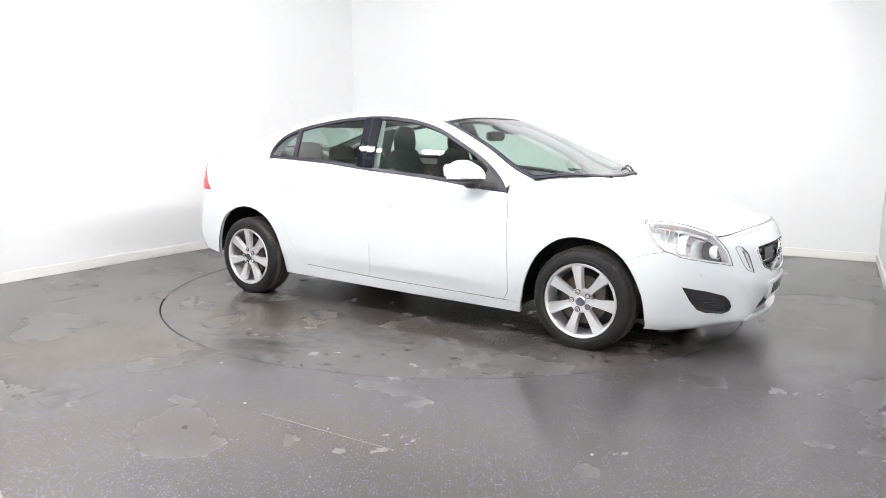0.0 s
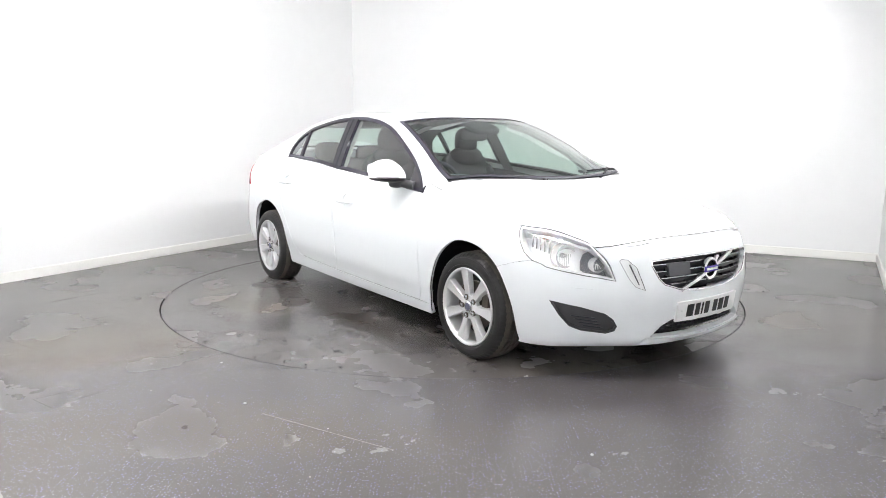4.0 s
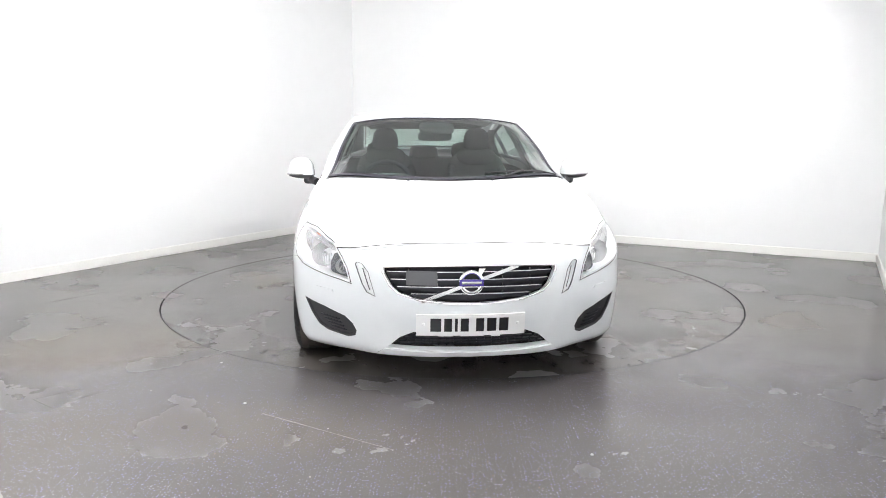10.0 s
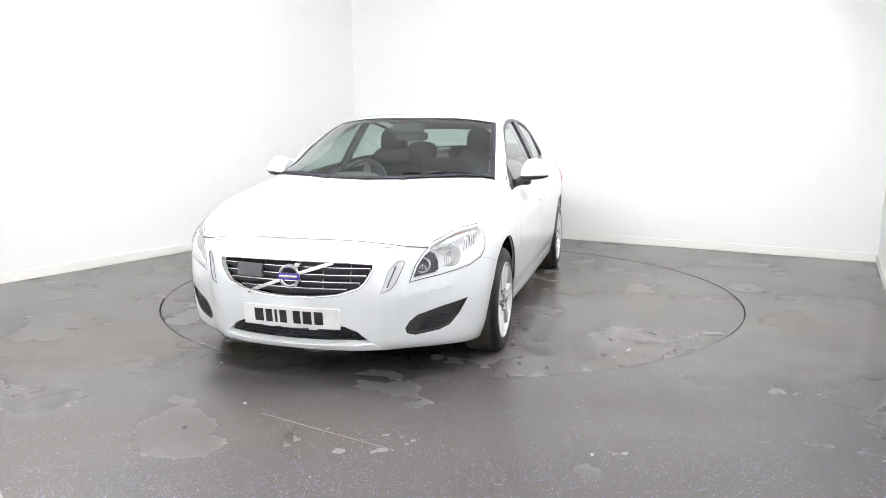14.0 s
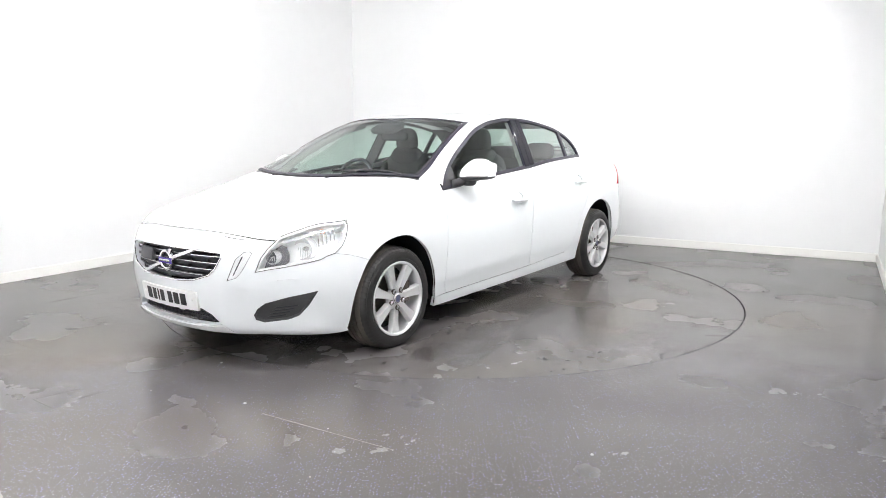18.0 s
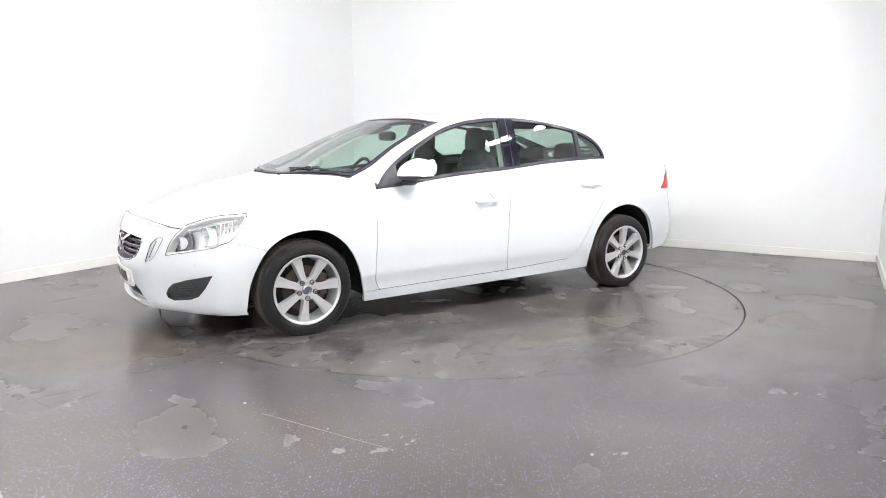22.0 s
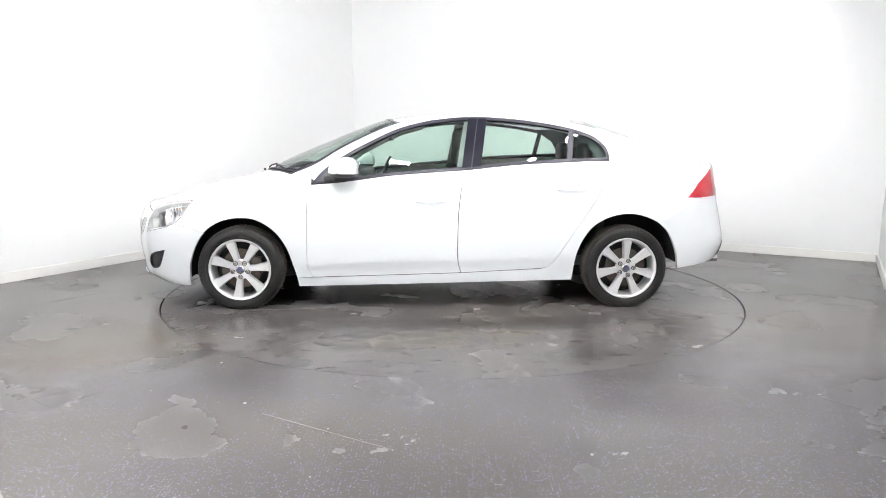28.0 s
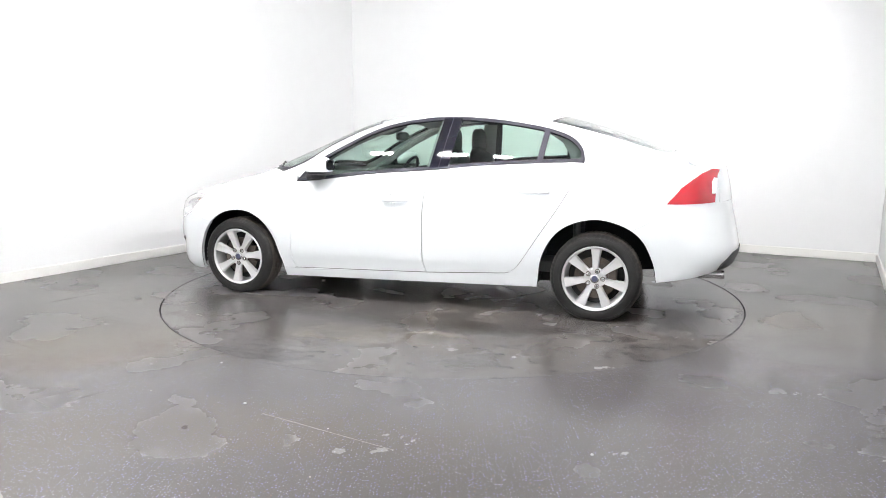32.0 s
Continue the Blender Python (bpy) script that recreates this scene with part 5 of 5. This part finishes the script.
    for yy in (-0.335, 0.335):
        bm = lathe(bmesh.new(), [(0.014, -0.01), (0.014, 0.004), (0.009, 0.006), (0.0005, 0.006)], 20, Matrix.Translation((2.215, yy, 0.262)) @ Matrix.Rotation(-math.pi / 2, 4, "Z"))
        part("parking_sensor", bm, PLASTIC, low, "round black sensor")
    for s in (1, -1):
        w = fr((0.655, 0.470), (0.735, 0.478), (0.742, 0.490), (0.66, 0.483))
        surface("washer_cover", FRONT, w if s == 1 else flip_y(w), [], PAINT, car, "white washer flap", off=0.004, lip=0.006, aspect=50, step=0.04)
        bm = bmesh.new()
        z = float(deck_chart(np.array([[1.322, 0.253]]))[0, 2])
        pillow(bm, (1.322, s * 0.253, z + 0.008), (0.010, 0.013, 0.008), 0.8)
        part("washer_jet", bm, PLASTIC, car, "small black washer jet")


GREYLINER_DARK = mat("dark_grey_cover", (0.075, 0.078, 0.085), 0.45, vary=0.05, scale=200)
build_nose()


def deck_point(x, y, up):
    p = deck_chart(np.array([[x, y]]))[0]
    return Vector((p[0], p[1], p[2] + up))


def build_wipers():
    for up, path, pivot in ((0.006, [(1.075, 0.70), (1.13, 0.60), (1.185, 0.47), (1.215, 0.36), (1.235, 0.22)], (1.27, 0.34)), (-0.004, [(1.292, 0.17), (1.308, 0.02), (1.305, -0.15), (1.290, -0.30), (1.258, -0.45)], (1.315, -0.22))):
        bm = tube(bmesh.new(), [deck_point(x, y, up) for x, y in path], 0.005, 6)
        blade = part("wiper", bm, PLASTIC, car, "black wiper blade and arm")
        m = path[2]
        bm = tube(bmesh.new(), [deck_point(m[0], m[1], up + 0.007), deck_point((m[0] + pivot[0]) / 2 + 0.01, (m[1] + pivot[1]) / 2, up + 0.010), deck_point(pivot[0], pivot[1], up + 0.002)], 0.0055, 8)
        part("wiper_arm", bm, PLASTIC, blade)


build_wipers()

# ---- cabin ----


def build_cabin():
    surface("roof_lining", DECK, [(0.30, -0.56), (0.34, 0), (0.30, 0.56), (-0.3, 0.58), (-0.95, 0.56), (-1.03, 0), (-0.95, -0.56), (-0.3, -0.58)], [], LINING, car, "pale grey headlining", off=-0.03, lip=0, step=0.08)
    surface("rear_header", DECK, [(-0.92, -0.55), (-1.0, 0), (-0.92, 0.55), (-1.18, 0.50), (-1.27, 0.30), (-1.30, 0), (-1.27, -0.30), (-1.18, -0.50)], [], DASH, car, "dark panel above the rear screen", off=-0.022, lip=0, step=0.06)
    card = [(0.86, 0.40), (-0.8, 0.40), (-1.15, 0.70), (-1.2, 1.04), (-0.92, 1.035), (-0.56, 1.016), (-0.1, 0.98), (0.34, 0.935), (0.84, 0.885)]
    surface("door_card", SIDE, card, [], DASH, car, "dark inner door panel", off=-0.065, mirror=True, lip=0, step=0.08)
    # inner pillars and rail covers
    for s in (1, -1):
        bm = tube(bmesh.new(), [(x, s * (float(EDGE_Y(x)) - 0.045), float(EDGE_Z(x)) - 0.035) for x in (0.98, 0.80, 0.62, 0.44, 0.26, 0.08)], 0.030, 8)
        part("pillar_lining", bm, LINING, car, "pale grey pillar lining")
        bm = bmesh.new()
        rows = [[bm.verts.new((x + d, s * (skin_y(x, z) - 0.035 - 0.02 * (d == 0)), z)) for d in (-0.06, 0.0, 0.06)] for x, z in ((-0.20, 0.93), (-0.225, 1.05), (-0.25, 1.2), (-0.28, 1.34))]
        for p, q in zip(rows, rows[1:]):
            for i in range(2):
                bm.faces.new((p[i], p[i + 1], q[i + 1], q[i]))
        part("pillar_lining", bm, LINING, car, "pale grey pillar lining")
        bm = bmesh.new()
        rows = [[bm.verts.new((x, s * (skin_y(x, z) - 0.03), z)) for x in (x0, (x0 + x1) / 2, x1)] for x0, x1, z in ((-1.21, -1.75, 1.02), (-1.17, -1.62, 1.11), (-1.12, -1.45, 1.19), (-1.02, -1.30, 1.255), (-0.85, -1.10, 1.30))]
        for p, q in zip(rows, rows[1:]):
            for i in range(2):
                bm.faces.new((p[i], p[i + 1], q[i + 1], q[i]))
        part("rear_pillar_lining", bm, DASH, car, "dark rear pillar lining")
    # dashboard
    bm = bmesh.new()
    rows = []
    for x, z in ((0.52, 0.45), (0.50, 0.70), (0.53, 0.86), (0.60, 0.905), (0.75, 0.915), (0.95, 0.93), (1.10, 0.935), (1.20, 0.93)):
        rows.append([bm.verts.new((x - 0.05 * (abs(y) / 0.7) ** 2 - (0.18 * (abs(y) / 0.78) ** 3 if x > 0.9 else 0), y, z - 0.03 * (abs(y) / 0.78) ** 2)) for y in np.linspace(-0.76, 0.76, 17)])
    for p, q in zip(rows, rows[1:]):
        for i in range(16):
            bm.faces.new((p[i], p[i + 1], q[i + 1], q[i]))
    bmesh.ops.recalc_face_normals(bm, faces=bm.faces[:])
    dash = part("dashboard", bm, DASH, car, "dark soft dashboard")
    bm = bmesh.new()
    pillow(bm, (0.60, -0.37, 0.925), (0.11, 0.19, 0.055), 0.7)
    part("instrument_hood", bm, DASH, dash)
    bm = bmesh.new()
    box(bm, (0.10, 0.26, 0.34), Matrix.Translation((0.50, 0, 0.70)) @ Matrix.Rotation(radians(-18), 4, "Y"), 0.02)
    part("centre_console", bm, DASH, dash)
    # steering wheel
    m = Matrix.Translation((0.435, -0.37, 0.885)) @ Matrix.Rotation(radians(-24), 4, "Y")
    bm = tube(bmesh.new(), [m @ Vector((0, 0.183 * math.cos(a), 0.183 * math.sin(a))) for a in (2 * math.pi * k / 40 for k in range(41))], 0.0145, 10)
    sw = part("steering_wheel", bm, TRIM, car, "black leather steering wheel")
    bm = bmesh.new()
    pillow(bm, (0.02, 0, -0.01), (0.035, 0.075, 0.065), 0.7, m)
    part("wheel_hub", bm, DASH, sw)
    for a in (0.15, math.pi - 0.15, -math.pi / 2):
        bm = tube(bmesh.new(), [m @ Vector((0.01, 0.05 * math.cos(a), 0.05 * math.sin(a))), m @ Vector((0, 0.178 * math.cos(a), 0.178 * math.sin(a)))], 0.014, 8)
        part("wheel_arm", bm, SATIN, sw, "silver arm")
    # front seats
    for y in (0.37, -0.37):
        bm = bmesh.new()
        pillow(bm, (0.10, y, 0.52), (0.27, 0.25, 0.085), 0.5)
        seat = part("front_seat", bm, CLOTH, car, "charcoal cloth front seat")
        bm = bmesh.new()
        pillow(bm, (0, 0, 0.30), (0.075, 0.245, 0.33), 0.55, Matrix.Translation((-0.13, y, 0.50)) @ Matrix.Rotation(radians(-14), 4, "Y"), 24, 16)
        part("seat_back", bm, CLOTH, seat)
        for sd in (1, -1):
            bm = bmesh.new()
            pillow(bm, (0.05, sd * 0.205, 0.27), (0.06, 0.045, 0.24), 0.7, Matrix.Translation((-0.13, y, 0.50)) @ Matrix.Rotation(radians(-14), 4, "Y"))
            part("side_bolster", bm, CLOTH, seat)
        bm = bmesh.new()
        pillow(bm, (-0.235, y, 1.20), (0.055, 0.105, 0.105), 0.72, seg=24, rings=14)
        for v in bm.verts:
            v.co.y = y + (v.co.y - y) * (1.0 - 0.9 * max(0.0, v.co.z - 1.18))
        part("headrest", bm, CLOTH, seat)
        bm = bmesh.new()
        pillow(bm, (-0.235, y, 1.06), (0.06, 0.165, 0.09), 0.75)
        part("seat_shoulder", bm, CLOTH, seat)
    # rear bench
    bm = bmesh.new()
    pillow(bm, (-0.72, 0, 0.52), (0.27, 0.66, 0.09), 0.45)
    bench = part("rear_seat", bm, CLOTH, car, "charcoal cloth rear bench")
    bm = bmesh.new()
    pillow(bm, (0, 0, 0.26), (0.075, 0.64, 0.29), 0.4, Matrix.Translation((-0.96, 0, 0.52)) @ Matrix.Rotation(radians(-22), 4, "Y"))
    part("seat_back", bm, CLOTH, bench)
    for y in (0.40, 0.0, -0.40):
        bm = bmesh.new()
        pillow(bm, (-1.175, y, 1.10 if y else 1.07), (0.055, 0.135, 0.085), 0.6)
        part("headrest", bm, CLOTH, bench)
    surface("parcel_shelf", (lambda V: np.stack([V[:, 0], V[:, 1], 1.035 + 0.0 * V[:, 0]], 1), False), [(-1.13, -0.69), (-1.13, 0.69), (-1.55, 0.70), (-1.88, 0.68), (-1.88, -0.68), (-1.55, -0.70)], [], DASH, car, "dark parcel shelf", lip=0.02, step=0.1)
    # mirror and sensor box at the top of the windscreen
    bm = bmesh.new()
    pillow(bm, (0, 0, 0), (0.085, 0.125, 0.026), 0.5, Matrix.Translation((0.43, -0.01, 1.292)) @ Matrix.Rotation(radians(20), 4, "Y"))
    mir = part("sensor_box", bm, PLASTIC, car, "black sensor housing behind the windscreen")
    bm = bmesh.new()
    pillow(bm, (0.34, -0.015, 1.235), (0.022, 0.125, 0.036), 0.55)
    part("inner_mirror", bm, PLASTIC, mir, "dark rear-view mirror")
    bm = bmesh.new()
    box(bm, (2.0, 1.5, 0.08), Matrix.Translation((-0.2, 0, 0.33)), 0.02)
    box(bm, (0.06, 1.3, 0.62), Matrix.Translation((1.0, 0, 0.6)), 0.02)
    box(bm, (0.06, 1.42, 0.66), Matrix.Translation((-1.24, 0, 0.70)), 0.02)
    part("cabin_floor", bm, DASH, car, "dark carpeted cabin floor")


build_cabin()

# ---- small things of the room ----


def build_marks():
    dark = [((-2.98, -0.64), (-2.88, -0.47), 0.007), ((-1.955, -2.57), (-1.875, -2.49), 0.003), ((-1.955, -2.57), (-1.81, -2.67), 0.003), ((1.45, -1.74), (2.07, -2.04), 0.0016),
            ((-2.87, -0.455), (-2.74, -0.285), 0.0016), ((-2.625, -0.69), (-2.58, -0.632), 0.0014), ((-2.478, -1.166), (-2.358, -1.04), 0.0015), ((-2.717, -1.608), (-2.386, -1.80), 0.0015),
            ((-1.782, -2.622), (-1.639, -2.381), 0.0016), ((-1.875, -2.49), (-1.80, -2.42), 0.0014), ((1.60, -1.40), (1.95, -1.44), 0.0014)]
    pale = [((-0.839, -2.714), (-0.52, -2.90), 0.004), ((-0.52, -2.90), (-0.222, -3.072), 0.003), ((-2.528, -1.924), (-2.411, -1.888), 0.004)]
    for rows, material, name, label in ((dark, SEAM, "floor_seam", "thin dark joint in the vinyl"), (pale, SCUFF, "floor_scratch", "pale scratch in the vinyl")):
        for p, q, w in rows:
            a, b = Vector((*p, 0)), Vector((*q, 0))
            d = b - a
            bm = bmesh.new()
            box(bm, (d.length, w, 0.0016), Matrix.Translation((a + b) / 2 + Vector((0, 0, -0.0002))) @ Matrix.Rotation(math.atan2(d.y, d.x), 4, "Z"))
            tagged(part(name, bm, material, None, label, smooth=False), kind="structure")
    # crumbs that lie on the floor
    rng = random.Random(5)
    for material, spots, label in ((INK, ((2.52, -0.13), (3.12, -0.33), (4.03, 1.07), (1.30, -2.36), (-2.02, -2.95), (-1.30, -2.20)), "small dark crumbs lying on the floor"),
                                   (LINING, ((2.86, -0.80), (-1.62, -2.05), (-1.25, -2.02), (-0.95, -2.60), (2.3, -2.2), (0.55, -3.1)), "small pale chips lying on the floor")):
        bm = bmesh.new()
        for x, y in spots:
            r = rng.uniform(0.004, 0.009)
            made = bmesh.ops.create_icosphere(bm, subdivisions=1, radius=1.0, matrix=Matrix.Translation((x, y, r * 0.35)) @ Matrix.Rotation(rng.uniform(0, 3), 4, "Z") @ Matrix.Diagonal((r * 1.5, r, r * 0.4, 1)))
            for v in made["verts"]:
                v.co += Vector((rng.uniform(-1, 1), rng.uniform(-1, 1), 0)) * r * 0.25
        tagged(part("floor_crumbs", bm, material, None, label, smooth=False), label, "crumbs", kind="stuff")


build_marks()

def motions():
    rows_plate = [(t, pose(0, 0, PLATE_Z, 0, 0, h)) for t, h in TURN]
    rows_car = [(t, pose(0, 0, 0, 0, 0, h) @ pose(CAR_X, CAR_Y, PLATE_Z - 0.002)) for t, h in TURN]
    walk(turntable, rows_plate)
    walk(car, rows_car)


motions()
